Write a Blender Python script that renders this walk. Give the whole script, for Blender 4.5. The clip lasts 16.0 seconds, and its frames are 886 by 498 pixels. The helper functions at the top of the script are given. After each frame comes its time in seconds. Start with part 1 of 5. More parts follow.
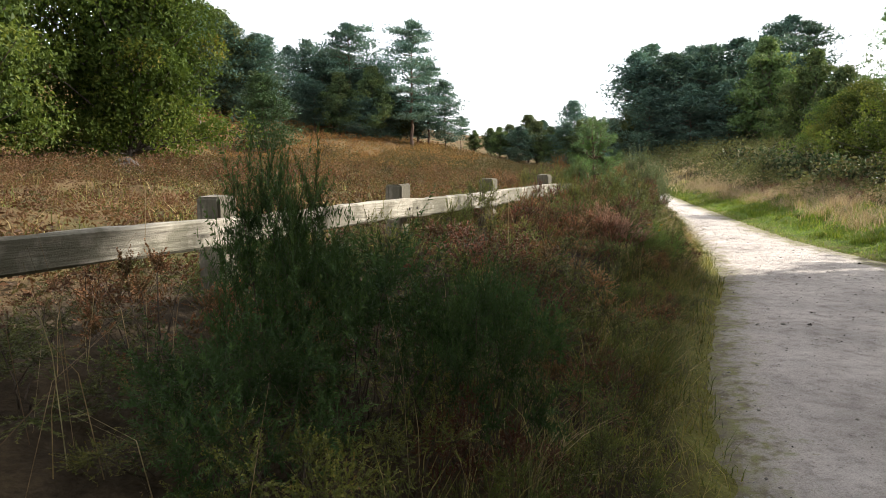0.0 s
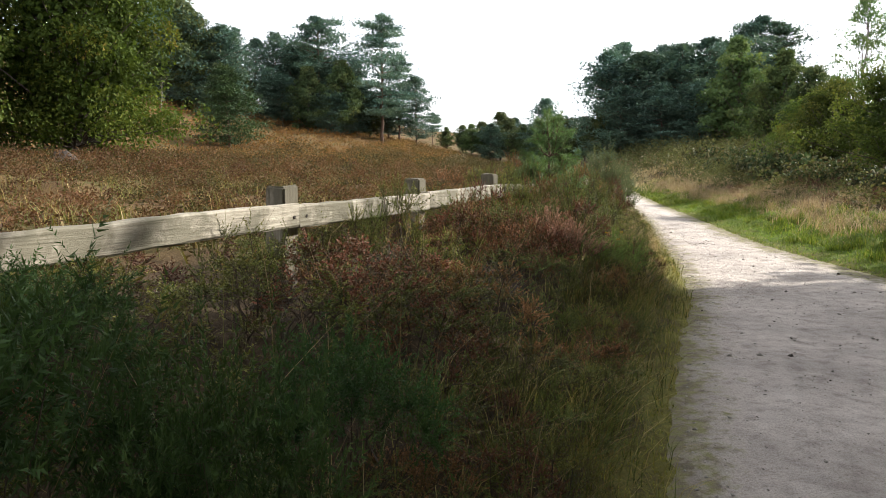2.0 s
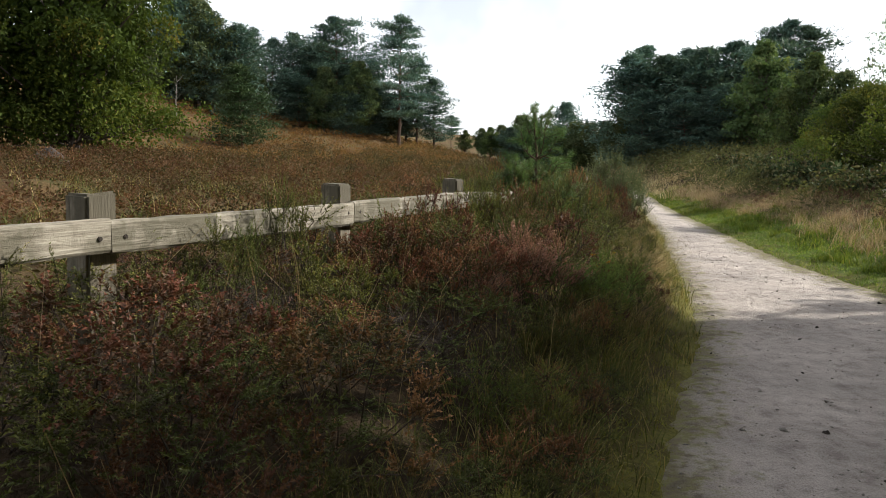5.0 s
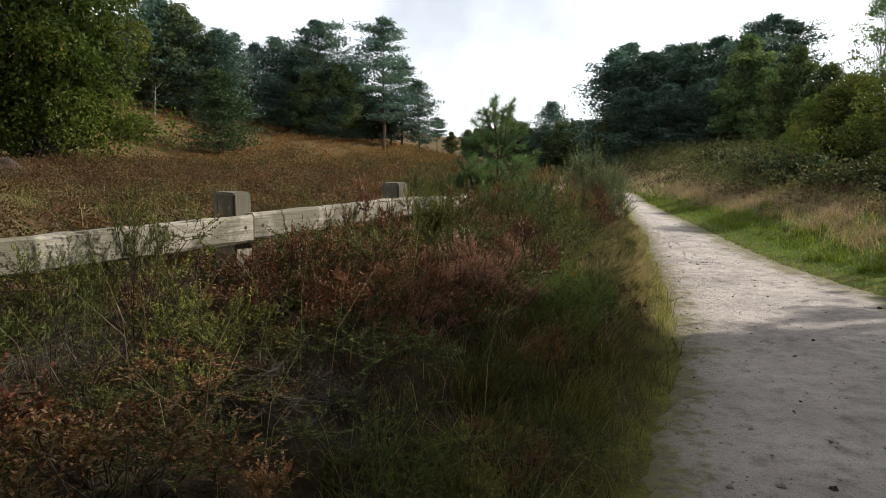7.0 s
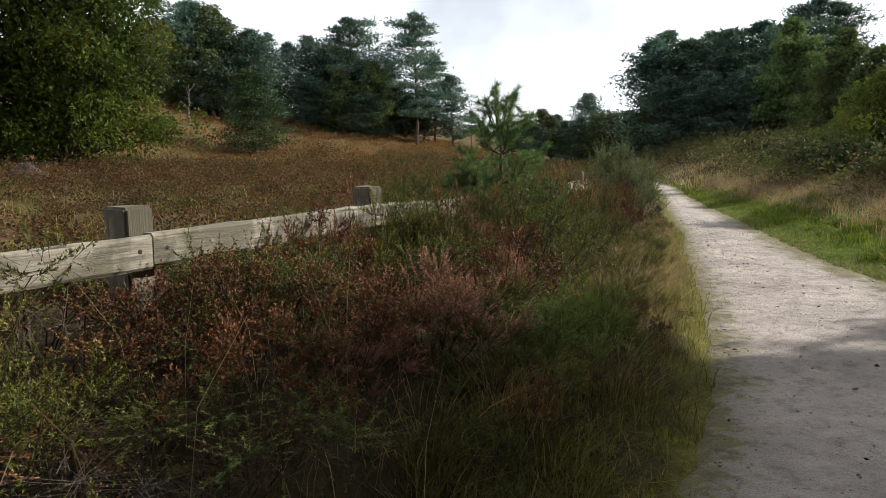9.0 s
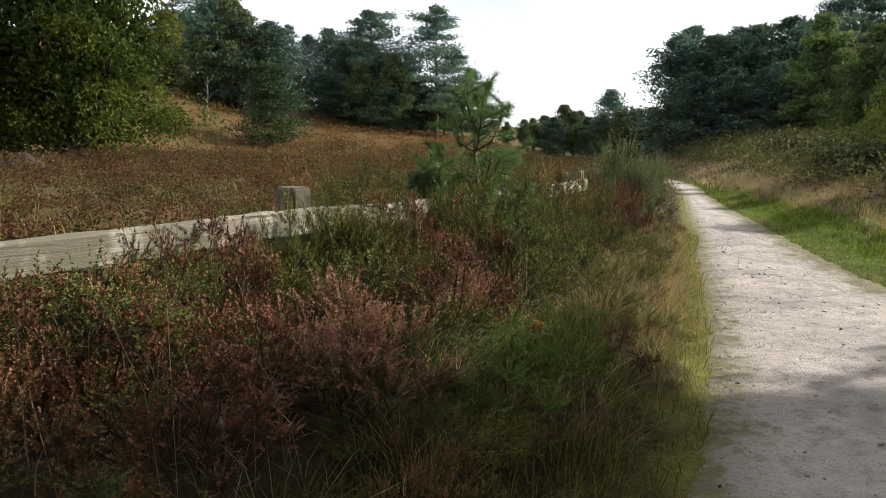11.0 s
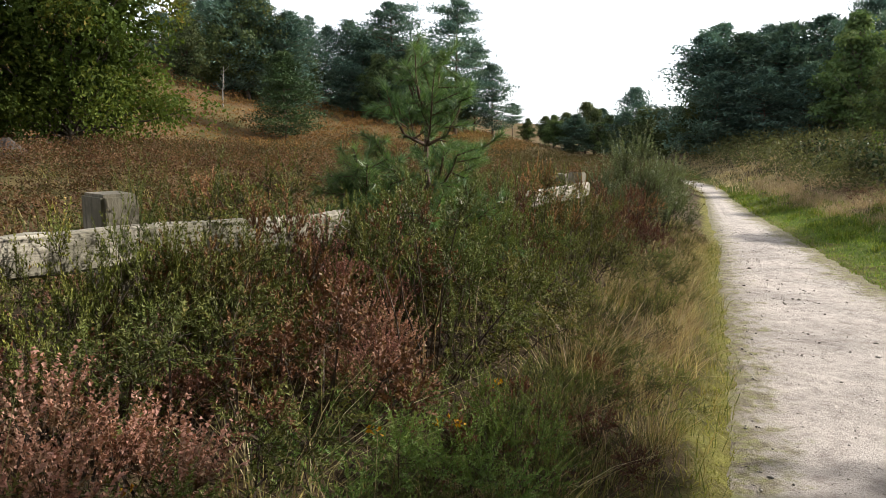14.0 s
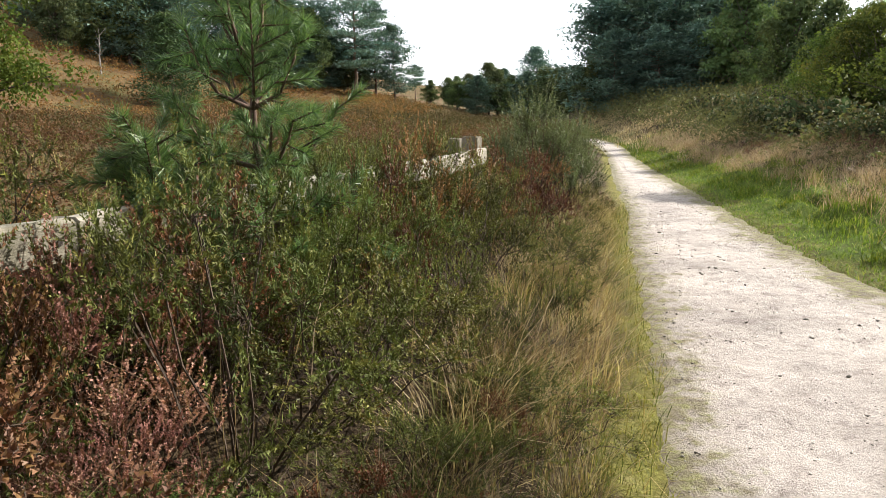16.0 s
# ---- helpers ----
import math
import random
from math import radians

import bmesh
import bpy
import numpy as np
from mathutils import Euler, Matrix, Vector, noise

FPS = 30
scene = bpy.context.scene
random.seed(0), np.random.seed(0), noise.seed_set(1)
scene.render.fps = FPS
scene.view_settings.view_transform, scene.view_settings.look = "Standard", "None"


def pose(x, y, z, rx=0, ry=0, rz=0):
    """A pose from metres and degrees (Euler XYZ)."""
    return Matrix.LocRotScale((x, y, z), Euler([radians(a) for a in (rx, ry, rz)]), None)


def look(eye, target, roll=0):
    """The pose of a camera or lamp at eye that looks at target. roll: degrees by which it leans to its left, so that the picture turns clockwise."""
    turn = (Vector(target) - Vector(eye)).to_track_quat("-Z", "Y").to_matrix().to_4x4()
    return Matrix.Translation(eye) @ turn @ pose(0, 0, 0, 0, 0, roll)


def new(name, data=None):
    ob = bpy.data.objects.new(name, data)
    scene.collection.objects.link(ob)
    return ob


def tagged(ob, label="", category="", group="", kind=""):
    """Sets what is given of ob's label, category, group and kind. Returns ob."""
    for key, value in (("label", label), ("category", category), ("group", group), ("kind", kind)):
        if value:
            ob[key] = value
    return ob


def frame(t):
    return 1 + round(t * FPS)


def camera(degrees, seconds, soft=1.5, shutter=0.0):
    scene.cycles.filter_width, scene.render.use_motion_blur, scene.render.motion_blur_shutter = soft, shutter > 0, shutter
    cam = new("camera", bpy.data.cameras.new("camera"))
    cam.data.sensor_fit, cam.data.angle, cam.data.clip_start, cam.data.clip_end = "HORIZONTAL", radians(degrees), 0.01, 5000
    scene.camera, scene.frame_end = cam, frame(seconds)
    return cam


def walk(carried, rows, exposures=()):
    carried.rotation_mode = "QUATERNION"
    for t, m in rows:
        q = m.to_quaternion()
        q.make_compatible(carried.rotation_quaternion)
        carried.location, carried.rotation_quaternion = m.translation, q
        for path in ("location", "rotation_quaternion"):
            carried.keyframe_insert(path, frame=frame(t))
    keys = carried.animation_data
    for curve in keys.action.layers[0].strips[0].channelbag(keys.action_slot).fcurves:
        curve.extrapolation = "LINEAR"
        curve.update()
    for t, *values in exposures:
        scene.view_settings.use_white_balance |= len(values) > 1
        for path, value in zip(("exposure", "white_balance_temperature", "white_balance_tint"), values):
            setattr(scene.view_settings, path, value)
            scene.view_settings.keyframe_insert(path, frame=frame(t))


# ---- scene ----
cam = camera(64.9, 16.0, soft=0.9)
METRES, EYE, TILT, LEAN, TURN = 8.2, 1.5, -6.6, 0.0, 0.0
ROWS = [
    (0.0, 0.0, 0.0, 0.0, -0.0, 0.0, 0.0),
    (0.5, 0.0115, 0.0416, 0.0035, -2.71, -0.81, 0.59),
    (1.0, 0.0282, 0.0779, 0.0073, -3.18, -0.96, 1.33),
    (1.5, 0.0485, 0.1108, 0.0131, -1.77, -0.66, 0.2),
    (2.0, 0.0598, 0.1407, 0.0174, -2.15, -0.24, -0.27),
    (2.5, 0.0738, 0.1722, 0.0219, -3.37, 0.03, 0.11),
    (3.0, 0.0934, 0.2004, 0.0235, -1.13, -0.09, -1.26),
    (3.5, 0.1111, 0.2237, 0.0275, 0.09, 0.05, -1.69),
    (4.0, 0.1205, 0.2517, 0.0308, -0.18, 0.0, -1.15),
    (6.5, 0.178, 0.3821, 0.0461, -0.98, 0.06, -1.61),
    (7.0, 0.1896, 0.4066, 0.0486, -1.23, 0.21, 0.07),
    (7.5, 0.2063, 0.4331, 0.0515, 0.29, 0.52, -0.58),
    (8.0, 0.2189, 0.4588, 0.0551, 1.3, 0.12, -0.41),
    (8.5, 0.2268, 0.4868, 0.0594, 1.43, -0.09, -0.7),
    (9.0, 0.2382, 0.5122, 0.0645, 1.9, -0.14, 0.87),
    (11.5, 0.3068, 0.6335, 0.0814, 5.19, -0.62, -1.17),
    (12.0, 0.321, 0.6588, 0.0856, 6.94, -0.48, -2.13),
    (12.5, 0.3254, 0.6893, 0.0891, 5.72, -0.8, -1.25),
    (13.0, 0.3287, 0.7164, 0.093, 4.14, -0.86, -0.76),
    (13.5, 0.3363, 0.7431, 0.0963, 4.64, -0.41, -0.2),
    (14.0, 0.3401, 0.7769, 0.0992, 5.28, -0.94, -1.54),
    (14.5, 0.3385, 0.8118, 0.1036, 2.84, -1.31, 0.98),
    (15.0, 0.3435, 0.8442, 0.1075, -0.94, -2.5, 0.93),
    (15.5, 0.3553, 0.8751, 0.1116, -1.69, -2.76, 1.2),
    (16.0, 0.3646, 0.9095, 0.1153, -2.17, -3.82, 0.88),
]
EXPOSURES = [(0.0, 0.98), (2.0, 0.86), (3.5, 0.52), (8.0, 0.08), (9.0, 0.08), (12.5, 0.5), (14.5, 0.5), (16.0, 0.9)]
walk(cam, [(t, pose(0, 0, EYE, TILT, LEAN, TURN) @ pose(METRES * x, METRES * y, METRES * z, 90 + pitch, roll, yaw)) for t, x, y, z, yaw, pitch, roll in ROWS], EXPOSURES)

# ---- light ----
SUN_AZ, SUN_EL = 68.0, 29.0        # degrees clockwise from +y, and above the horizon
world = bpy.data.worlds.new("sky")
scene.world = world
world.use_nodes = True
wn, wl = world.node_tree.nodes, world.node_tree.links
sky = wn.new("ShaderNodeTexSky")
sky.sky_type, sky.sun_disc = "NISHITA", False
sky.sun_elevation, sky.sun_rotation = radians(SUN_EL), radians(SUN_AZ)
sky.air_density, sky.dust_density, sky.ozone_density, sky.altitude = 1.0, 3.0, 1.0, 50
# thin bright haze and cloud over the blue
wtex = wn.new("ShaderNodeTexCoord")
wnoise = wn.new("ShaderNodeTexNoise")
wnoise.inputs["Scale"].default_value, wnoise.inputs["Detail"].default_value = 2.2, 5
wramp = wn.new("ShaderNodeMapRange")
wramp.inputs["From Min"].default_value, wramp.inputs["From Max"].default_value = 0.36, 0.52
wramp.inputs["To Min"].default_value, wramp.inputs["To Max"].default_value = 0.45, 0.96
wmix = wn.new("ShaderNodeMix")
wmix.data_type = "RGBA"
# the haze is brightest low in the sky
wsep = wn.new("ShaderNodeSeparateXYZ")
wlow = wn.new("ShaderNodeMapRange")
wlow.inputs["From Min"].default_value, wlow.inputs["From Max"].default_value = 0.12, 0.6
wlow.inputs["To Min"].default_value, wlow.inputs["To Max"].default_value = 15.5, 5.0
whaze = wn.new("ShaderNodeVectorMath")
whaze.operation = "SCALE"
whaze.inputs[0].default_value = (0.965, 1.0, 1.06)
wl.new(wtex.outputs["Generated"], wsep.inputs[0])
wl.new(wsep.outputs["Z"], wlow.inputs["Value"])
wl.new(wlow.outputs["Result"], whaze.inputs["Scale"])
wl.new(whaze.outputs[0], wmix.inputs["B"])
wl.new(wtex.outputs["Generated"], wnoise.inputs["Vector"])
wl.new(wnoise.outputs["Fac"], wramp.inputs["Value"])
wl.new(wramp.outputs["Result"], wmix.inputs["Factor"])
wl.new(sky.outputs["Color"], wmix.inputs["A"])
wl.new(wmix.outputs["Result"], wn["Background"].inputs["Color"])
wn["Background"].inputs["Strength"].default_value = 0.10

sun = new("sun", bpy.data.lights.new("sun", "SUN"))
sun.data.energy, sun.data.angle, sun.data.color = 5.0, radians(0.6), (1.0, 0.95, 0.87)
sun_way = Vector((math.sin(radians(SUN_AZ)) * math.cos(radians(SUN_EL)), math.cos(radians(SUN_AZ)) * math.cos(radians(SUN_EL)), math.sin(radians(SUN_EL))))
sun.matrix_basis = look(sun_way * 60, (0, 0, 0))

# ---- materials ----
def node_mat(name):
    m = bpy.data.materials.new(name)
    m.use_nodes = True
    return m, m.node_tree.nodes, m.node_tree.links, m.node_tree.nodes["Principled BSDF"]


def ramp_node(n, stops):
    r = n.new("ShaderNodeValToRGB")
    e = r.color_ramp.elements
    while len(e) < len(stops):
        e.new(0.5)
    for k, (p, c) in zip(e, stops):
        k.position, k.color = p, (*c, 1)
    return r


def noise_node(n, l, scale, detail=4, rough=0.6, vec=None):
    t = n.new("ShaderNodeTexNoise")
    t.inputs["Scale"].default_value, t.inputs["Detail"].default_value, t.inputs["Roughness"].default_value = scale, detail, rough
    if vec is None:
        vec = n.new("ShaderNodeNewGeometry").outputs["Position"]
    l.new(vec, t.inputs["Vector"])
    return t


def mix_rgb(n, l, fac, a, b, mode="MIX"):
    m = n.new("ShaderNodeMix")
    m.data_type, m.blend_type = "RGBA", mode
    for key, v in (("Factor", fac), ("A", a), ("B", b)):
        s = m.inputs[key]
        if isinstance(v, (int, float)):
            s.default_value = v
        elif isinstance(v, tuple):
            s.default_value = (*v, 1)
        else:
            l.new(v, s)
    return m.outputs["Result"]


def math_node(n, l, op, a, b=None, clamp=False):
    m = n.new("ShaderNodeMath")
    m.operation, m.use_clamp = op, clamp
    for s, v in zip(m.inputs, (a, b)):
        if v is None:
            continue
        if isinstance(v, (int, float)):
            s.default_value = v
        else:
            l.new(v, s)
    return m.outputs[0]


def bump_node(n, l, height, strength, distance, bsdf):
    b = n.new("ShaderNodeBump")
    b.inputs["Strength"].default_value, b.inputs["Distance"].default_value = strength, distance
    l.new(height, b.inputs["Height"])
    l.new(b.outputs["Normal"], bsdf.inputs["Normal"])


def foliage(name, stops, rough=0.55, through_light=0.35, patch=3.0, patch_tint=(0.6, 0.55, 0.5), gloss=0.15):
    """Leaves: a colour for each leaf, paler and darker plants and patches, light that shines through."""
    m, n, l, bs = node_mat(name)
    tone = n.new("ShaderNodeAttribute")
    tone.attribute_name = "Tone"
    info = n.new("ShaderNodeObjectInfo")
    ramp = ramp_node(n, stops)
    l.new(tone.outputs["Fac"], ramp.inputs["Fac"])
    nz = noise_node(n, l, patch, 3)
    f = math_node(n, l, "MULTIPLY_ADD", nz.outputs["Fac"], 2.4)
    f.node.inputs[2].default_value, f.node.use_clamp = -0.7, True
    col = mix_rgb(n, l, f, mix_rgb(n, l, 1.0, ramp.outputs["Color"], patch_tint, "MULTIPLY"), ramp.outputs["Color"])
    hsv = n.new("ShaderNodeHueSaturation")
    l.new(col, hsv.inputs["Color"])
    v = math_node(n, l, "MULTIPLY_ADD", info.outputs["Random"], 0.5)
    v.node.inputs[2].default_value = 0.75
    l.new(v, hsv.inputs["Value"])
    h = math_node(n, l, "MULTIPLY_ADD", info.outputs["Random"], 0.035)
    h.node.inputs[2].default_value = 0.4825
    l.new(h, hsv.inputs["Hue"])
    l.new(hsv.outputs["Color"], bs.inputs["Base Color"])
    bs.inputs["Roughness"].default_value = rough
    bs.inputs["Specular IOR Level"].default_value = gloss
    tr = n.new("ShaderNodeBsdfTranslucent")
    l.new(mix_rgb(n, l, 1.0, hsv.outputs["Color"], (1.0, 1.0, 0.6), "MULTIPLY"), tr.inputs["Color"])
    mx = n.new("ShaderNodeMixShader")
    mx.inputs[0].default_value = through_light
    l.new(bs.outputs[0], mx.inputs[1])
    l.new(tr.outputs[0], mx.inputs[2])
    l.new(mx.outputs[0], n["Material Output"].inputs["Surface"])
    return m


def bark(name, dark, pale, scale=9.0):
    m, n, l, bs = node_mat(name)
    tc = n.new("ShaderNodeTexCoord")
    mp = n.new("ShaderNodeMapping")
    mp.inputs["Scale"].default_value = (1, 1, 0.25)
    l.new(tc.outputs["Object"], mp.inputs["Vector"])
    nz = noise_node(n, l, scale, 6, 0.7, mp.outputs["Vector"])
    r = ramp_node(n, [(0.35, dark), (0.68, pale)])
    l.new(nz.outputs["Fac"], r.inputs["Fac"])
    l.new(r.outputs["Color"], bs.inputs["Base Color"])
    bs.inputs["Roughness"].default_value = 0.9
    bump_node(n, l, nz.outputs["Fac"], 0.6, 0.03, bs)
    return m


M = {}
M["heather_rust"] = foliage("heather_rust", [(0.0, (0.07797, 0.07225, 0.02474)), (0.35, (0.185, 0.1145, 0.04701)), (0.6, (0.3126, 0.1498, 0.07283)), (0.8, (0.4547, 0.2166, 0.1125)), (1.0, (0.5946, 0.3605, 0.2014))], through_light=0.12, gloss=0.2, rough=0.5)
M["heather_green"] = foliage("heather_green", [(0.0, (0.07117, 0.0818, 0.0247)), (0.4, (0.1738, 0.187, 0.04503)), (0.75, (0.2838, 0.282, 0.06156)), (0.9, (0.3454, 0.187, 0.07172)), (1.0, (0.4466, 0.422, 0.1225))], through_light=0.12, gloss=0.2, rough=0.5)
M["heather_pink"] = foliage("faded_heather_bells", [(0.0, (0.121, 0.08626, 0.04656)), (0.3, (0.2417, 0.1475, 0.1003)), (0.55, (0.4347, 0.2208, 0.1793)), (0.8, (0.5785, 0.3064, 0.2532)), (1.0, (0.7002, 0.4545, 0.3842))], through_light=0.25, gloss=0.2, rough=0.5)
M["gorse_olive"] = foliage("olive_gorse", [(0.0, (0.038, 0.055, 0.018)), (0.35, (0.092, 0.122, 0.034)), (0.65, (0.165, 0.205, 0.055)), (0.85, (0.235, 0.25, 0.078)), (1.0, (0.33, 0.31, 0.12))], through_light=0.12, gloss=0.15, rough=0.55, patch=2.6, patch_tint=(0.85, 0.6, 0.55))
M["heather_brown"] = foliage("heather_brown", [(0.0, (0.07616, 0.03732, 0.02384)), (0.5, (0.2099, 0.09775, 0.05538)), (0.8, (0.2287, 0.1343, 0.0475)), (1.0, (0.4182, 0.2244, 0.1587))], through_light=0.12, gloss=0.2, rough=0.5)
M["heather_grey"] = foliage("heather_grey", [(0.0, (0.066, 0.055, 0.0495)), (0.6, (0.176, 0.132, 0.11)), (1.0, (0.33, 0.264, 0.22))], through_light=0.15)
M["gorse"] = foliage("gorse", [(0.0, (0.05534, 0.07896, 0.02331)), (0.5, (0.1384, 0.1701, 0.04257)), (0.85, (0.2317, 0.2488, 0.05805)), (1.0, (0.3704, 0.316, 0.0774))], through_light=0.25, gloss=0.2, rough=0.5)
M["gorse_grey"] = foliage("grey_green_gorse", [(0.0, (0.069, 0.0966, 0.0483)), (0.5, (0.1656, 0.2139, 0.1035)), (1.0, (0.276, 0.3174, 0.1656))], through_light=0.25, gloss=0.2, rough=0.5)
M["pine_slope"] = foliage("slope_pine_foliage", [(0.0, (0.028, 0.0516, 0.0265)), (0.6, (0.0699, 0.115, 0.0516)), (1.0, (0.126, 0.169, 0.0736))], patch=0.5, through_light=0.2)
M["gorse_dark"] = foliage("gorse_dark", [(0.0, (0.03325, 0.07068, 0.02628)), (0.6, (0.08322, 0.1463, 0.04824)), (1.0, (0.1524, 0.2147, 0.06588))], through_light=0.25)
M["gorse_fresh"] = foliage("gorse_fresh", [(0.0, (0.0748, 0.1274, 0.0365)), (0.5, (0.1693, 0.2548, 0.06376)), (1.0, (0.2999, 0.3643, 0.1089))], through_light=0.3, gloss=0.2, rough=0.5)
M["needles"] = foliage("pine_needles", [(0.0, (0.072, 0.135, 0.06)), (0.5, (0.14, 0.255, 0.095)), (1.0, (0.29, 0.42, 0.16))], rough=0.4, through_light=0.3, gloss=0.45)
# distant pines: aerial haze is painted in as a paler, bluer leaf colour
M["pine_far"] = foliage("hazed_pine_foliage", [(0.0, (0.0597, 0.12, 0.114)), (0.6, (0.135, 0.232, 0.187)), (1.0, (0.226, 0.318, 0.232))], patch=0.35, through_light=0.2)
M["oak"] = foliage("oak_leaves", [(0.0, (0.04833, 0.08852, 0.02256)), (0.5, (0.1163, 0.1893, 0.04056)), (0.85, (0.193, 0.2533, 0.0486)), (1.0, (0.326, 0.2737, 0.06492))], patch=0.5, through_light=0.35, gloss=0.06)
# oak colour lifted and blued, so the distance haze sits in the leaves
M["wood_leaves"] = foliage("hazed_woodland_leaves", [(0.0, (0.048, 0.078, 0.042)), (0.5, (0.102, 0.144, 0.06)), (0.85, (0.156, 0.186, 0.072)), (1.0, (0.204, 0.192, 0.072))], patch=0.35, through_light=0.3)
M["oak_yellow"] = foliage("yellowing_leaves", [(0.0, (0.0542, 0.088, 0.0254)), (0.5, (0.13, 0.184, 0.0396)), (0.85, (0.218, 0.25, 0.0554)), (1.0, (0.261, 0.235, 0.0634))], patch=0.5, through_light=0.4)
M["light_green"] = foliage("light_green_leaves", [(0.0, (0.0699, 0.129, 0.0529)), (0.6, (0.157, 0.239, 0.0952)), (1.0, (0.262, 0.331, 0.127))], patch=0.4, through_light=0.4)
M["bramble"] = foliage("bramble_leaves", [(0.0, (0.039, 0.0585, 0.0273)), (0.5, (0.0975, 0.137, 0.0585)), (0.8, (0.176, 0.137, 0.0683)), (1.0, (0.2, 0.23, 0.15))], rough=0.65, through_light=0.2)
M["bracken"] = foliage("bracken", [(0.0, (0.06829, 0.03661, 0.02184)), (0.45, (0.1674, 0.08151, 0.04485)), (0.75, (0.234, 0.1221, 0.0695)), (0.9, (0.1063, 0.09767, 0.03995)), (1.0, (0.2731, 0.1788, 0.09995))], patch=0.25, patch_tint=(0.5, 0.62, 0.55))
M["bracken_pale"] = foliage("pale_bracken", [(0.0, (0.1353, 0.07007, 0.02719)), (0.4, (0.2706, 0.147, 0.0543)), (0.7, (0.3905, 0.2107, 0.08149)), (0.9, (0.2255, 0.1784, 0.0543)), (1.0, (0.4807, 0.293, 0.1302))], patch=0.2, patch_tint=(0.6, 0.62, 0.6))
M["scrub"] = foliage("olive_scrub", [(0.0, (0.0667, 0.0696, 0.0273)), (0.5, (0.148, 0.156, 0.0663)), (0.8, (0.2, 0.18, 0.0936)), (1.0, (0.192, 0.189, 0.112))], patch=0.4)
M["mound"] = bark("grey_brown_heap", (0.025, 0.02, 0.016), (0.09, 0.065, 0.05), 12)
M["heath_low"] = foliage("heath_low", [(0.0, (0.0374, 0.0314, 0.0158)), (0.5, (0.09, 0.0791, 0.0315)), (0.8, (0.12, 0.0708, 0.0394)), (1.0, (0.164, 0.149, 0.0708))], patch=0.4)
M["grass_straw"] = foliage("straw_grass", [(0.0, (0.2385, 0.1658, 0.1121)), (0.5, (0.5184, 0.3791, 0.2527)), (0.85, (0.756, 0.5823, 0.4503)), (1.0, (0.2997, 0.3111, 0.1415))], through_light=0.4, gloss=0.2, rough=0.5)
M["grass_tan"] = foliage("dry_grass", [(0.0, (0.2501, 0.1829, 0.1107)), (0.5, (0.542, 0.4198, 0.2484)), (0.85, (0.779, 0.6453, 0.4437)), (1.0, (0.3132, 0.3444, 0.1386))], through_light=0.4, gloss=0.2, rough=0.5)
M["grass_mixed"] = foliage("rough_grass", [(0.0, (0.07891, 0.1053, 0.03024)), (0.45, (0.1755, 0.2015, 0.0567)), (0.75, (0.3341, 0.2639, 0.104)), (1.0, (0.5967, 0.4745, 0.2464))], through_light=0.4, gloss=0.2, rough=0.5)
M["grass_green"] = foliage("green_grass", [(0.0, (0.0853, 0.146, 0.0205)), (0.5, (0.188, 0.29, 0.0366)), (0.85, (0.307, 0.41, 0.0585)), (1.0, (0.478, 0.444, 0.132))], through_light=0.4, patch=0.8)
M["moss"] = foliage("moss", [(0.0, (0.12, 0.12, 0.0216)), (0.5, (0.24, 0.24, 0.036)), (1.0, (0.36, 0.336, 0.072))], through_light=0.3)
M["yellow"] = foliage("gorse_flower", [(0.0, (0.6, 0.32, 0.01)), (1.0, (0.75, 0.5, 0.03))], through_light=0.3)
M["twig"] = bark("twig_bark", (0.03, 0.02, 0.013), (0.11, 0.075, 0.05), 25)
M["bark"] = bark("tree_bark", (0.03, 0.024, 0.02), (0.13, 0.10, 0.08))
M["bark_pine"] = bark("pine_bark", (0.05, 0.03, 0.022), (0.19, 0.12, 0.085))
M["bark_pale"] = bark("pale_dead_bark", (0.12, 0.10, 0.085), (0.34, 0.31, 0.27))


def wood_material(name, dark, mid, pale, green):
    """Grey weathered timber: grain along the length, cracks, algae."""
    m, n, l, bs = node_mat(name)
    tc = n.new("ShaderNodeTexCoord")
    mp = n.new("ShaderNodeMapping")
    mp.inputs["Scale"].default_value = (1.6, 30, 30)
    l.new(tc.outputs["Object"], mp.inputs["Vector"])
    grain = noise_node(n, l, 2.2, 8, 0.7, mp.outputs["Vector"])
    stain = noise_node(n, l, 3.5, 5, 0.6, tc.outputs["Object"])
    r = ramp_node(n, [(0.28, dark), (0.46, mid), (0.7, pale)])
    l.new(grain.outputs["Fac"], r.inputs["Fac"])
    sr = ramp_node(n, [(0.44, (0, 0, 0)), (0.54, (1, 1, 1))])
    l.new(stain.outputs["Fac"], sr.inputs["Fac"])
    fac = math_node(n, l, "MULTIPLY", sr.outputs["Color"], 0.75)
    l.new(mix_rgb(n, l, fac, r.outputs["Color"], green), bs.inputs["Base Color"])
    bs.inputs["Roughness"].default_value = 0.85
    bump_node(n, l, grain.outputs["Fac"], 0.7, 0.012, bs)
    return m


M["rail"] = wood_material("weathered_rail", (0.06, 0.048, 0.035), (0.33, 0.295, 0.23), (0.52, 0.475, 0.385), (0.12, 0.11, 0.07))
M["post"] = wood_material("weathered_post", (0.06, 0.05, 0.035), (0.22, 0.19, 0.14), (0.33, 0.29, 0.225), (0.09, 0.08, 0.052))
M["rail_dark"] = wood_material("dark_weathered_rail", (0.03, 0.025, 0.018), (0.09, 0.075, 0.055), (0.18, 0.155, 0.12), (0.06, 0.06, 0.035))


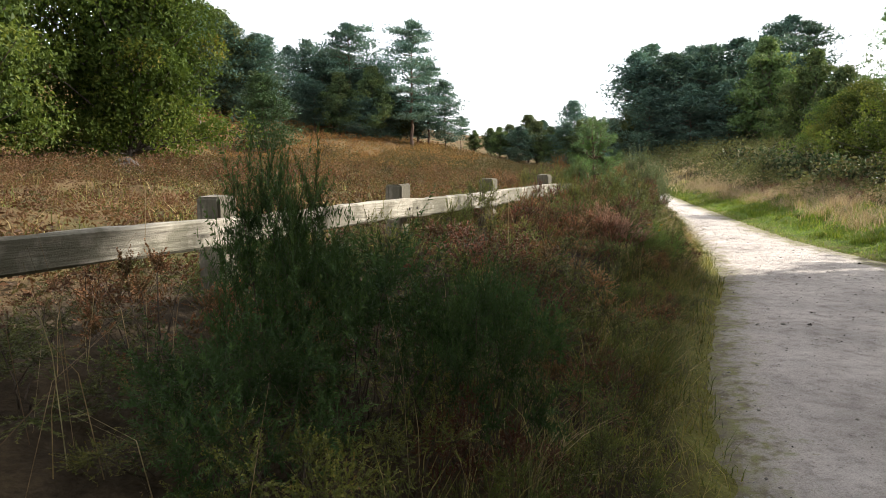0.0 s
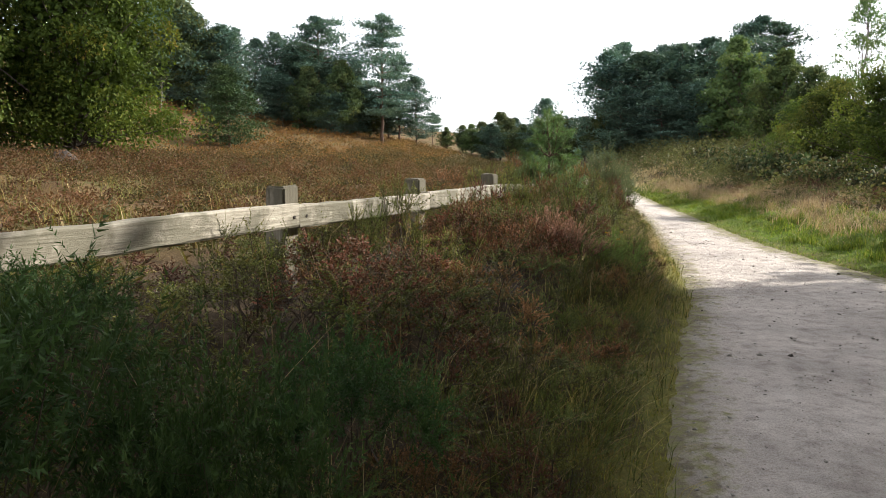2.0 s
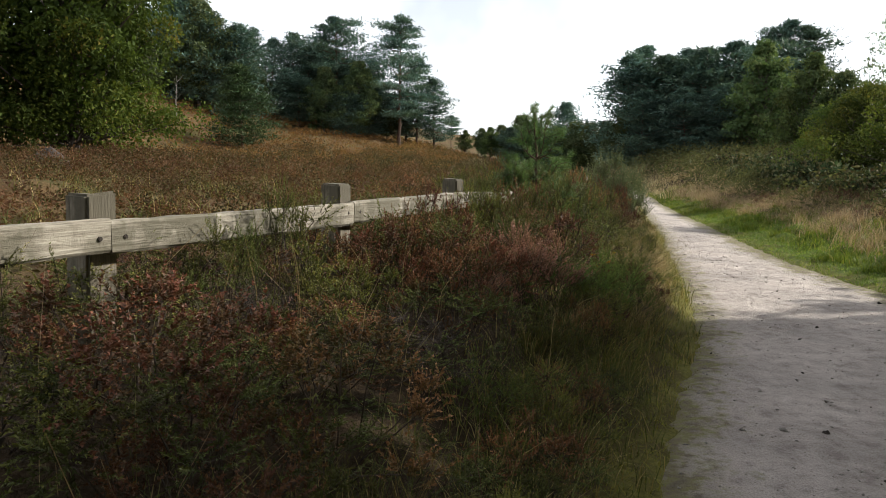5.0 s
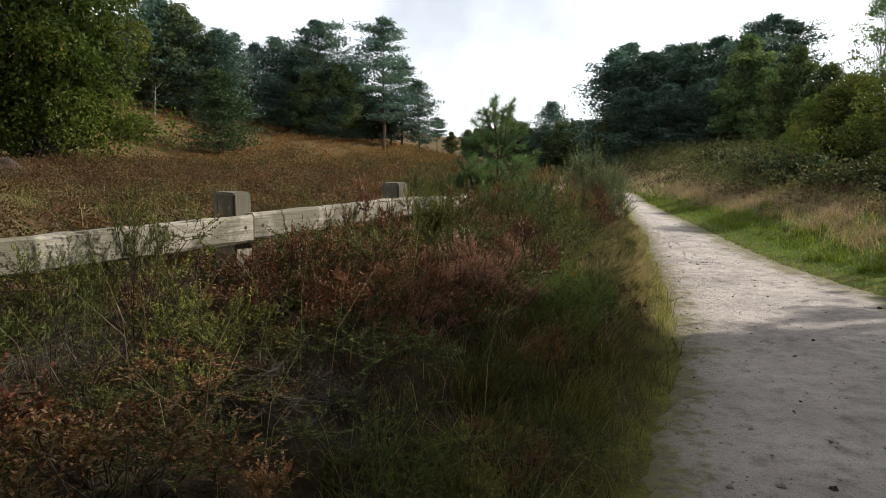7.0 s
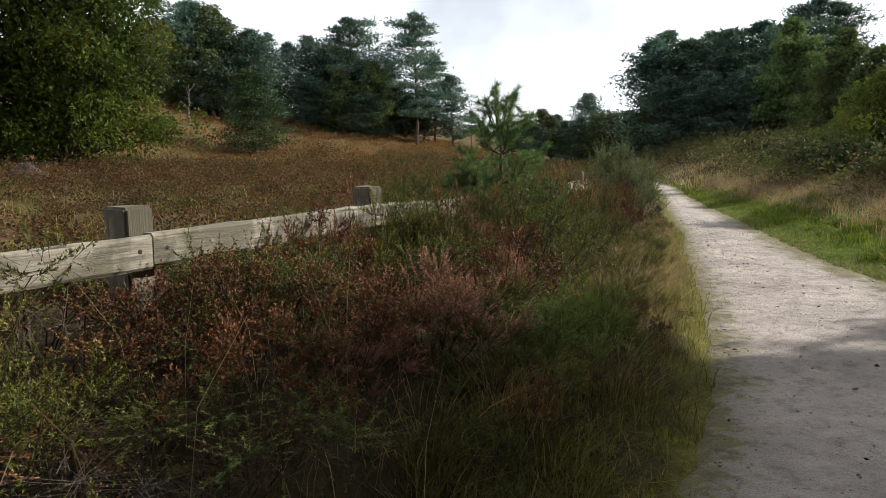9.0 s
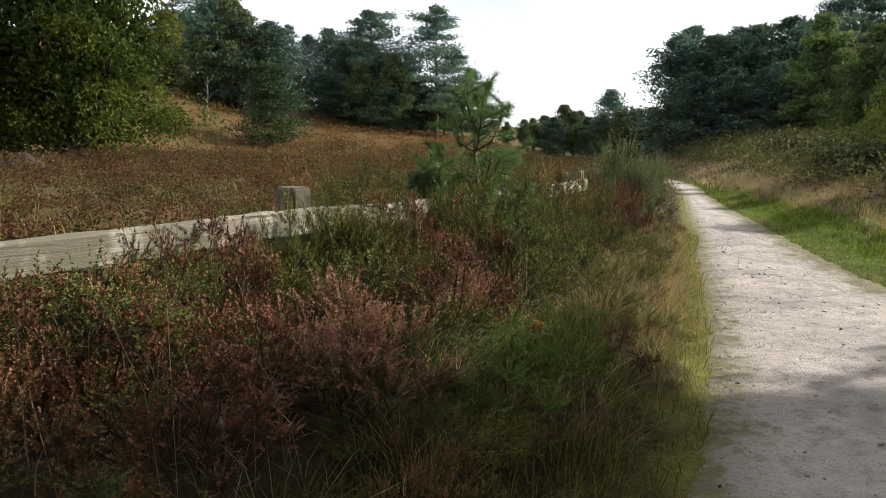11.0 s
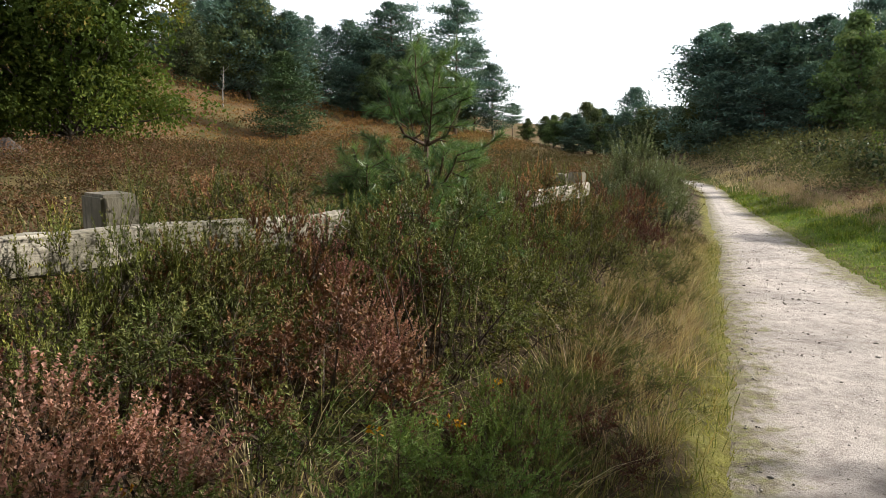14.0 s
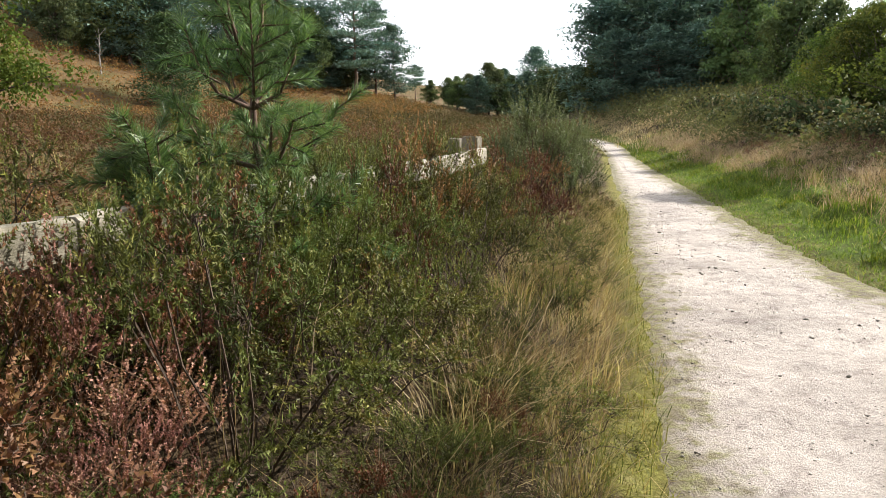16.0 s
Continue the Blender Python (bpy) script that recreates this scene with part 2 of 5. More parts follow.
def path_material():
    m, n, l, bs = node_mat("sandy_path")
    big = noise_node(n, l, 0.9, 5, 0.6)
    mid = noise_node(n, l, 7, 6, 0.7)
    fine = noise_node(n, l, 90, 4, 0.7)
    r = ramp_node(n, [(0.3, (0.33, 0.282, 0.26)), (0.48, (0.53, 0.475, 0.445)), (0.72, (0.655, 0.6, 0.57))])
    l.new(mid.outputs["Fac"], r.inputs["Fac"])
    br = ramp_node(n, [(0.35, (0.72, 0.70, 0.67)), (0.62, (1.06, 1.04, 1.0))])
    l.new(big.outputs["Fac"], br.inputs["Fac"])
    c = mix_rgb(n, l, 1.0, r.outputs["Color"], br.outputs["Color"], "MULTIPLY")
    fr = ramp_node(n, [(0.3, (0.68, 0.66, 0.63)), (0.5, (1, 1, 1)), (0.75, (1.18, 1.17, 1.15))])
    l.new(fine.outputs["Fac"], fr.inputs["Fac"])
    c = mix_rgb(n, l, 1.0, c, fr.outputs["Color"], "MULTIPLY")
    # bits of dark litter and pale grit
    vo = n.new("ShaderNodeTexVoronoi")
    vo.inputs["Scale"].default_value = 16
    l.new(n.new("ShaderNodeNewGeometry").outputs["Position"], vo.inputs["Vector"])
    spot = math_node(n, l, "LESS_THAN", vo.outputs["Distance"], 0.11)
    c = mix_rgb(n, l, math_node(n, l, "MULTIPLY", spot, 0.55), c, (0.12, 0.09, 0.07))
    # earth, moss and litter creep in from the edges
    at = n.new("ShaderNodeAttribute")
    at.attribute_name = "Edge"
    wide = math_node(n, l, "MULTIPLY_ADD", mid.outputs["Fac"], 1.5)
    wide.node.inputs[2].default_value = -0.62
    rim = math_node(n, l, "SUBTRACT", wide, at.outputs["Fac"])
    rim = math_node(n, l, "MULTIPLY", math_node(n, l, "ADD", rim, math_node(n, l, "MULTIPLY", big.outputs["Fac"], 0.35)), 3.2, True)
    er = ramp_node(n, [(0.35, (0.13, 0.10, 0.065)), (0.5, (0.19, 0.165, 0.075)), (0.62, (0.2, 0.2, 0.05)), (0.8, (0.26, 0.22, 0.13))])
    l.new(noise_node(n, l, 11, 4).outputs["Fac"], er.inputs["Fac"])
    c = mix_rgb(n, l, math_node(n, l, "MULTIPLY", rim, 0.9), c, er.outputs["Color"])
    l.new(c, bs.inputs["Base Color"])
    bs.inputs["Roughness"].default_value = 0.95
    h = math_node(n, l, "ADD", mid.outputs["Fac"], math_node(n, l, "MULTIPLY", fine.outputs["Fac"], 0.35))
    bump_node(n, l, h, 1.0, 0.04, bs)
    return m


M["path"] = path_material()


def ground_material():
    """Soil and litter under the heath, turf on the verge, moss along the path, bracken litter on the hill, by the masks in Cover."""
    m, n, l, bs = node_mat("heath_ground")
    at = n.new("ShaderNodeAttribute")
    at.attribute_name = "Cover"
    sep = n.new("ShaderNodeSeparateColor")
    l.new(at.outputs["Color"], sep.inputs["Color"])
    a = noise_node(n, l, 0.35, 5, 0.6)
    b = noise_node(n, l, 4, 6, 0.7)
    f = noise_node(n, l, 35, 4, 0.7)
    soil = ramp_node(n, [(0.3, (0.03, 0.022, 0.014)), (0.6, (0.085, 0.06, 0.035)), (0.8, (0.13, 0.10, 0.05))])
    turf = ramp_node(n, [(0.3, (0.05, 0.075, 0.015)), (0.55, (0.11, 0.15, 0.025)), (0.75, (0.2, 0.2, 0.05))])
    moss = ramp_node(n, [(0.3, (0.11, 0.09, 0.045)), (0.5, (0.17, 0.155, 0.045)), (0.62, (0.22, 0.21, 0.06)), (0.75, (0.26, 0.22, 0.12))])
    hill = ramp_node(n, [(0.3, (0.06, 0.037, 0.02)), (0.5, (0.12, 0.072, 0.036)), (0.62, (0.155, 0.105, 0.05)), (0.75, (0.10, 0.09, 0.035))])
    for r in (soil, turf, moss):
        l.new(b.outputs["Fac"], r.inputs["Fac"])
    l.new(math_node(n, l, "MULTIPLY_ADD", b.outputs["Fac"], 0.5), hill.inputs["Fac"])
    hill.inputs["Fac"].links[0].from_node.inputs[2].default_value = 0
    l.new(a.outputs["Fac"], hill.inputs["Fac"].links[0].from_node.inputs[2])
    hill.inputs["Fac"].links[0].from_node.inputs[1].default_value = 0.25
    c = mix_rgb(n, l, sep.outputs["Green"], soil.outputs["Color"], hill.outputs["Color"])
    c = mix_rgb(n, l, sep.outputs["Red"], c, turf.outputs["Color"])
    c = mix_rgb(n, l, sep.outputs["Blue"], c, moss.outputs["Color"])
    fr = ramp_node(n, [(0.3, (0.6, 0.6, 0.6)), (0.7, (1.2, 1.2, 1.2))])
    l.new(f.outputs["Fac"], fr.inputs["Fac"])
    l.new(mix_rgb(n, l, 1.0, c, fr.outputs["Color"], "MULTIPLY"), bs.inputs["Base Color"])
    bs.inputs["Roughness"].default_value = 1.0
    bs.inputs["Specular IOR Level"].default_value = 0.1
    bump_node(n, l, f.outputs["Fac"], 0.7, 0.04, bs)
    return m


M["ground"] = ground_material()
M["stone"] = bark("pale_stone", (0.16, 0.14, 0.12), (0.5, 0.46, 0.4), 14)
M["clod"] = bark("dark_clod", (0.02, 0.016, 0.012), (0.08, 0.06, 0.045), 30)

# ---- the lie of the land ----
LEFT_Y = [-400, -6, 0, 3.2, 4.5, 6, 7.5, 9, 10.3, 12.3, 14, 16.3, 19, 27, 37, 43, 53, 70, 100, 2500]
LEFT_X = [-162, -2.2, 0.25, 1.45, 1.85, 2.45, 3.1, 3.75, 4.15, 4.75, 5.2, 5.8, 6.6, 8.6, 11.2, 12.6, 14.6, 17, 19.5, 500]
RIGHT_Y = [-400, -6, 0, 4, 7, 10, 12.5, 14.8, 17, 20.4, 24, 28, 38, 43, 53, 70, 100, 2500]
RIGHT_X = [-158, 1.6, 4.0, 5.4, 6.3, 6.9, 7.05, 7.3, 7.75, 8.5, 9.3, 10.1, 12.4, 13.8, 16, 18.5, 21, 502]


def waves(x, y, size, seed):
    """Smooth uneven ground, about -1 to 1, with lumps of about that size."""
    r = np.random.RandomState(seed)
    out = np.zeros(np.broadcast(x, y).shape)
    for k in range(7):
        a, ph = r.uniform(0, 6.283, 2)
        q = 6.283 / size * r.uniform(0.6, 1.7)
        out = out + np.sin((x * np.cos(a) + y * np.sin(a)) * q + ph)
    return out / 3.5


def left_of_path(x, y):
    return (np.interp(y, LEFT_Y, LEFT_X) - x) * 0.94


def right_of_path(x, y):
    return (x - np.interp(y, RIGHT_Y, RIGHT_X)) * 0.94


def height(x, y):
    x, y = np.asarray(x, float), np.asarray(y, float)
    u, w = left_of_path(x, y), right_of_path(x, y)
    rise = np.clip((u - 8) / 22, 0, 1)
    left = np.interp(u, [-0.5, -0.05, 0.06, 0.15, 0.5, 1.2, 2.5, 5, 10, 18, 25, 32, 36, 40, 47, 55, 80, 150, 2500], [-0.08, -0.05, 0.0, 0.018, 0.12, 0.5, 0.7, 0.68, 0.78, 1.3, 1.55, 1.8, 3.0, 4.6, 7.5, 10.3, 16, 22, 22])
    left = left + rise * np.clip(y - 58, 0, 42) * 0.1
    left = left * (1 - 0.6 * np.clip((y - 105) / 60, 0, 1))
    right = np.interp(w, [-0.5, -0.05, 0.06, 0.15, 1, 2.2, 4, 8, 15, 30, 60, 150, 2500], [-0.08, -0.05, 0.0, 0.02, 0.12, 0.35, 0.7, 1.1, 1.7, 3.4, 8, 14, 14])
    right = right + 2.2 * np.clip((y - 40) / 40, 0, 1) * np.clip(w / 6, 0, 1)
    z = np.where(u > -0.5, left, np.where(w > -0.5, right, -0.08))
    z = z + 4 * np.clip((y - 60) / 100, 0, 1.5) ** 2
    off = np.clip(np.maximum(u, w) / 1.5, 0, 1)
    z = z + np.clip((w - 0.5) / 1.0, 0, 1) * np.clip((9 - w) / 3, 0, 1) * (0.11 * waves(x, y, 1.3, 6) + 0.08 * waves(x, y, 0.6, 7))
    z = z + np.clip((u - 4.5) / 3, 0, 1) * 0.10 * waves(x, y, 3.2, 14)
    return z + 0.03 * off * waves(x, y, 0.9, 3) + 0.10 * off * np.clip(np.maximum(u, w) / 8, 0, 1) * waves(x, y, 5, 4) + 0.02 * np.clip(np.maximum(u, w) * 8 + 1, 0, 1) * waves(x, y, 0.35, 5)


# ---- mesh helpers ----
def unit(v):
    return v / np.maximum(np.linalg.norm(v, axis=-1, keepdims=True), 1e-9)


def mesh_of(name, verts, faces, material, smooth=False):
    """A mesh from an array of corners and a list of face arrays (three or four columns)."""
    me = bpy.data.meshes.new(name)
    verts = np.asarray(verts, np.float32)
    faces = [np.asarray(f, np.int32) for f in faces if len(f)]
    loops = np.concatenate([f.ravel() for f in faces])
    sizes = np.concatenate([np.full(len(f), f.shape[1]) for f in faces])
    me.vertices.add(len(verts))
    me.vertices.foreach_set("co", verts.ravel())
    me.loops.add(len(loops))
    me.loops.foreach_set("vertex_index", loops)
    me.polygons.add(len(sizes))
    me.polygons.foreach_set("loop_start", np.concatenate([[0], np.cumsum(sizes)[:-1]]).astype(np.int32))
    me.polygons.foreach_set("use_smooth", np.full(len(sizes), smooth))
    me.materials.append(material)
    me.update(calc_edges=True)
    return me


def child(name, me, parent, label=""):
    ob = new(name, me)
    ob.parent = parent
    return tagged(ob, label)


class Heap:
    """Gathers corners and faces for one mesh."""

    def __init__(self):
        self.v, self.t, self.q, self.n, self.tone = [], [], [], 0, []

    def add(self, verts, tris=None, quads=None, tone=None):
        self.tone.append(np.full(len(verts), 0.5) if tone is None else np.repeat(tone, len(verts) // len(tone)))
        if tris is not None:
            self.t.append(np.asarray(tris) + self.n)
        if quads is not None:
            self.q.append(np.asarray(quads) + self.n)
        self.v.append(verts)
        self.n += len(verts)

    def mesh(self, name, material, smooth=False):
        f = []
        if self.t:
            f.append(np.concatenate(self.t))
        if self.q:
            f.append(np.concatenate(self.q))
        me = mesh_of(name, np.concatenate(self.v), f, material, smooth)
        me.attributes.new("Tone", "FLOAT", "POINT").data.foreach_set("value", np.clip(np.concatenate(self.tone), 0, 1).astype(np.float32))
        return me


def add_leaves(h, base, way, length, width, rng, slim=False, face=None, tone=None):
    """Leaves at base, pointing along way: slim ones are single spikes, others lens shapes bent a little."""
    n = len(base)
    way = unit(way)
    side = unit(np.cross(way, rng.normal(size=(n, 3)) * (1.0 if face is None else 0.45) + (0 if face is None else face)))
    if tone is None:
        tone = rng.uniform(0, 1, n)
    length = np.broadcast_to(np.asarray(length, float), (n,))[:, None]
    width = np.broadcast_to(np.asarray(width, float), (n,))[:, None]
    if slim:
        v = np.stack([base - side * width / 2, base + side * width / 2, base + way * length], 1).reshape(-1, 3)
        h.add(v, tris=np.arange(3 * n).reshape(-1, 3), tone=tone)
    else:
        up = np.cross(side, way) * width * 0.25
        mid = base + way * length * 0.5
        v = np.stack([base, mid + side * width / 2 + up, base + way * length, mid - side * width / 2 + up], 1).reshape(-1, 3)
        h.add(v, quads=np.arange(4 * n).reshape(-1, 4), tone=tone)


def add_tube(h, points, radii, sides=6):
    p = np.asarray(points, float)
    r = np.asarray(radii, float)
    d = unit(np.gradient(p, axis=0))
    ref = np.where(np.abs(d[:, 2:3]) > 0.9, np.array([[1.0, 0, 0]]), np.array([[0, 0, 1.0]]))
    a = unit(np.cross(d, ref))
    b = np.cross(d, a)
    ang = np.arange(sides) * 2 * np.pi / sides
    ring = p[:, None] + r[:, None, None] * (np.cos(ang)[None, :, None] * a[:, None] + np.sin(ang)[None, :, None] * b[:, None])
    k, j = np.meshgrid(np.arange(len(p) - 1), np.arange(sides), indexing="ij")
    j2 = (j + 1) % sides
    q = np.stack([k * sides + j, k * sides + j2, (k + 1) * sides + j2, (k + 1) * sides + j], -1).reshape(-1, 4)
    h.add(ring.reshape(-1, 3), quads=q)


def bend(a, b, n, sag, rng):
    """A slightly crooked line from a to b."""
    t = np.linspace(0, 1, n)[:, None]
    off = rng.normal(size=(n, 3)) * sag
    off[0] = off[-1] = 0
    return np.asarray(a) * (1 - t) + np.asarray(b) * t + off


def add_blades(h, root, lean, tall, width, rng, joints=3, tone=None):
    """Grass blades: narrow strips that arch over."""
    n = len(root)
    side = unit(np.cross(lean, [0, 0, 1.0]) + rng.normal(size=(n, 3)) * 0.3)
    side[:, 2] = 0
    tall = tall[:, None]
    rows = []
    for k in range(joints + 1):
        t = k / joints
        c = root + np.array([0, 0, 1.0]) * tall * (t - 0.25 * t * t) + lean * tall * t * t
        w = width * (1 - t) ** 0.7 * 0.5 + 0.0004
        rows += [c - side * w, c + side * w]
    v = np.stack(rows, 1)
    m = 2 * (joints + 1)
    q = []
    for k in range(joints):
        q.append(np.array([2 * k, 2 * k + 1, 2 * k + 3, 2 * k + 2]))
    q = (np.arange(n)[:, None, None] * m + np.array(q)[None]).reshape(-1, 4)
    h.add(v.reshape(-1, 3), quads=q, tone=rng.uniform(0, 1, n) if tone is None else tone)


# ---- ground and path ----
def spread(breaks):
    out = []
    for a, b, step in breaks:
        out.append(np.arange(a, b - 1e-6, step))
    return np.concatenate(out + [[breaks[-1][1]]])


def build_ground():
    xs = spread([(-1500, -300, 200), (-300, -100, 20), (-100, -40, 4), (-40, -12, 1.2), (-12, -4, 0.4), (-4, 11, 0.14), (11, 20, 0.4), (20, 60, 1.5), (60, 140, 6), (140, 400, 26), (400, 2000, 200)])
    ys = spread([(-1000, -200, 200), (-200, -40, 16), (-40, -6, 2), (-6, 0, 0.3), (0, 20, 0.17), (20, 45, 0.5), (45, 120, 1.5), (120, 260, 7), (260, 600, 34), (600, 2400, 200)])
    gx, gy = np.meshgrid(xs, ys)
    gz = height(gx, gy)
    ny, nx = gx.shape
    i = (np.arange(ny - 1)[:, None] * nx + np.arange(nx - 1)[None]).ravel()
    me = mesh_of("ground", np.stack([gx, gy, gz], -1).reshape(-1, 3), [np.stack([i, i + 1, i + 1 + nx, i + nx], -1)], M["ground"], True)
    u, w = left_of_path(gx, gy), right_of_path(gx, gy)
    turf = np.clip((w + 0.1) / 0.4, 0, 1) * np.clip((3.4 - np.clip((gy - 16) / 14, 0, 1) * 1.8 + 0.6 * waves(gx, gy, 3, 8) - w) / 0.8, 0, 1)
    hill = np.clip((u - 3.5) / 1.5, 0, 1) + np.clip((w - 3.5) / 1.5, 0, 1) * 0.5
    moss = np.clip((u + 0.5) / 0.1, 0, 1) * np.clip((0.38 + 0.1 * waves(gx, gy, 1.1, 9) - u) / 0.15, 0, 1)
    moss = np.maximum(moss, np.clip((w + 0.5) / 0.1, 0, 1) * np.clip((0.45 + 0.25 * waves(gx, gy, 1.1, 10) - w) / 0.2, 0, 1) * 0.7)
    col = np.stack([turf, hill, moss, np.ones_like(u)], -1).reshape(-1).astype(np.float32)
    me.color_attributes.new("Cover", "FLOAT_COLOR", "POINT").data.foreach_set("color", np.clip(col, 0, 1))
    tagged(new("ground", me), "heathland ground with peaty soil, turf verge and bracken slope", "ground", kind="structure")


def build_path():
    ys = spread([(-30, -4, 0.8), (-4, 22, 0.1), (22, 45, 0.4), (45, 90, 1.5)])
    cs = np.linspace(-0.09, 1.09, 44)
    gy, gc = np.meshgrid(ys, cs, indexing="ij")
    xl, xr = np.interp(gy, LEFT_Y, LEFT_X), np.interp(gy, RIGHT_Y, RIGHT_X)
    gx = xl + (xr - xl) * gc
    edge = np.minimum(gc, 1 - gc) * (xr - xl)
    gz = 0.012 + 0.03 * np.clip(edge, -0.3, 0.8) + 0.008 * waves(gx, gy, 0.8, 21) + 0.004 * waves(gx, gy, 0.25, 22) - 0.10 * np.clip(-edge, 0, 1) - 0.012 * np.exp(-((gc - 0.3) / 0.08) ** 2)
    gz = gz + 0.007 * np.clip(1 - np.abs(edge) / 0.55, 0, 1) * (0.8 * waves(gx, gy, 0.8, 23) + 0.7 * waves(gx, gy, 0.3, 24) + 0.5 * waves(gx, gy, 0.16, 25))
    gz = gz + 4 * np.clip((gy - 60) / 100, 0, 1.5) ** 2
    ny, nx = gx.shape
    i = (np.arange(ny - 1)[:, None] * nx + np.arange(nx - 1)[None]).ravel()
    me = mesh_of("path", np.stack([gx, gy, gz], -1).reshape(-1, 3), [np.stack([i, i + nx, i + 1 + nx, i + 1], -1)], M["path"], True)
    ragged = np.minimum(gc * (xr - xl) + 0.02 + 0.08 * waves(gx, gy, 0.9, 26), (1 - gc) * (xr - xl) - 0.14 + 0.14 * waves(gx, gy, 1.6, 27) + 0.10 * waves(gx, gy, 0.5, 28))
    me.attributes.new("Edge", "FLOAT", "POINT").data.foreach_set("value", ragged.ravel().astype(np.float32))
    tagged(new("path", me), "pale sandy footpath of trodden grit", "path", kind="structure")


build_ground()
build_path()

# ---- trees ----
def ground_at(x, y):
    return float(height(x, y))


def thing(name, x, y, label, category, group="", z=None, turn=0.0, size=1.0):
    e = new(name)
    e.empty_display_size = 0.2
    e.matrix_basis = pose(x, y, ground_at(x, y) if z is None else z, 0, 0, turn) @ Matrix.Diagonal((size, size, size, 1))
    return tagged(e, label, category, group)


def broadleaf_parts(seed, tall, wide, clear, lumps, per_lump, leaf, trunk=0.22, slim=False, core=0):
    """Trunk with limbs, and a crown of leaf sprays with gaps; returns the two heaps."""
    rng = np.random.RandomState(seed)
    wood, crown = Heap(), Heap()
    top = np.array([rng.normal() * 0.3, rng.normal() * 0.3, tall * 0.86])
    spine = bend((0, 0, -0.3), top, 9, 0.10, rng)
    add_tube(wood, spine, np.linspace(trunk, 0.03, 9), 8)
    for k in range(lumps):
        a = rng.uniform(0, 6.283)
        f = rng.uniform(0, 1) ** 0.8
        z = clear + (tall - clear) * f
        belly = math.sin(math.pi * min(1, 0.18 + f * 0.86)) ** 0.7
        r = wide * belly * rng.uniform(0.12, 1.0) ** 0.6 * (1 + 0.22 * math.sin(3 * a + seed) + 0.12 * math.sin(7 * a + 2 * f * 6))
        c = np.array([r * math.cos(a), r * math.sin(a), z])
        s = spine[min(8, max(1, int(f * 6.5)))]
        line = bend(s, c, 4, 0.12, rng)
        add_tube(wood, line, np.linspace(0.05 * trunk / 0.22, 0.012, 4), 3)
        m = int(per_lump * rng.uniform(0.6, 1.3))
        # leaves lie over a rounded spray, facing outwards
        ball = unit(rng.normal(size=(m, 3)) + np.array([0, 0, 0.35]))
        big = wide * rng.uniform(0.17, 0.30) * np.array([1.1, 1.1, 0.75])
        p = c + ball * big * rng.uniform(0.55, 1.0, size=(m, 1))
        out = ball * 0.35 + rng.normal(size=(m, 3)) * 0.7 + np.array([0, 0, -0.35])
        add_leaves(crown, p, out, leaf * rng.uniform(0.6, 1.4, m), leaf * rng.uniform(0.45, 0.8, m), rng, slim=slim, face=ball, tone=0.55 * rng.uniform(0, 1) + 0.45 * rng.uniform(0, 1, m))
    # the dense inside of the crown, its shade put into darker leaf tones
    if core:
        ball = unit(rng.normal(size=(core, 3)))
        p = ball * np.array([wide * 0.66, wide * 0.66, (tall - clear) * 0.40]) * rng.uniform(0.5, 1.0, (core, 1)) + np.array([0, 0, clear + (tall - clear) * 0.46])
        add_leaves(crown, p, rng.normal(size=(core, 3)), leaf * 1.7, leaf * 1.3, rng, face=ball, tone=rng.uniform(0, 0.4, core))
    return wood, crown


def pine_parts(seed, tall, wide, clear, plates, per_plate, tuft, shape="flat", thin=0.065):
    """A Scots pine: bare lower trunk, level limbs, flat plates of needle tufts."""
    rng = np.random.RandomState(seed)
    wood, crown = Heap(), Heap()
    top = np.array([rng.normal() * 0.25, rng.normal() * 0.25, tall * 0.97])
    spine = bend((0, 0, -0.4), top, 11, 0.07, rng)
    add_tube(wood, spine, np.linspace(0.017 * tall, 0.02, 11), 6)
    for k in range(plates):
        f = (k + rng.uniform(0, 1)) / plates
        z = clear + (tall - clear) * f
        a = k * 2.4 + rng.normal() * 0.5
        if shape == "cone":
            reach = wide * (1.02 - f) ** 0.75
        else:
            reach = wide * (0.55 + 0.75 * math.sin(math.pi * min(1, 0.15 + 0.85 * f))) * (0.4 if f > 0.93 else 1)
        reach *= rng.uniform(0.5, 1.0)
        s = spine[min(10, int(z / tall * 10))]
        s = np.array([s[0], s[1], z - 0.1 * reach])
        c = np.array([s[0] + reach * math.cos(a), s[1] + reach * math.sin(a), z + reach * (0.12 if f > 0.4 else -0.05)])
        line = bend(s, c, 4, 0.06 * wide * 0.3, rng)
        add_tube(wood, line, np.linspace(0.006 * tall, 0.012, 4), 3)
        m = int(per_plate * rng.uniform(0.7, 1.3))
        t = rng.uniform(0.3, 1.05, size=(m, 1))
        p = s * (1 - t) + c * t
        span = reach * 0.30 + 0.12 * wide
        p = p + np.clip(rng.normal(size=(m, 3)), -1.5, 1.5) * np.array([span * 0.7, span * 0.7, thin * wide])
        out = rng.normal(size=(m, 3)) * np.array([1, 1, 0.4]) + np.array([0, 0, 0.3]) + unit(p - s) * 0.5
        add_leaves(crown, p, out, tuft * rng.uniform(0.6, 1.4, m), tuft * rng.uniform(0.32, 0.55, m), rng, slim=True, face=np.array([0, 0, 1.0]), tone=0.5 * rng.uniform(0, 1) + 0.5 * rng.uniform(0, 1, m))
    return wood, crown


KITS = {}


def kit(key, parts, bark_key, leaf_key):
    wood, crown = parts
    KITS[key] = (wood.mesh(key + "_trunk", M[bark_key], True), crown.mesh(key + "_crown", M[leaf_key]))


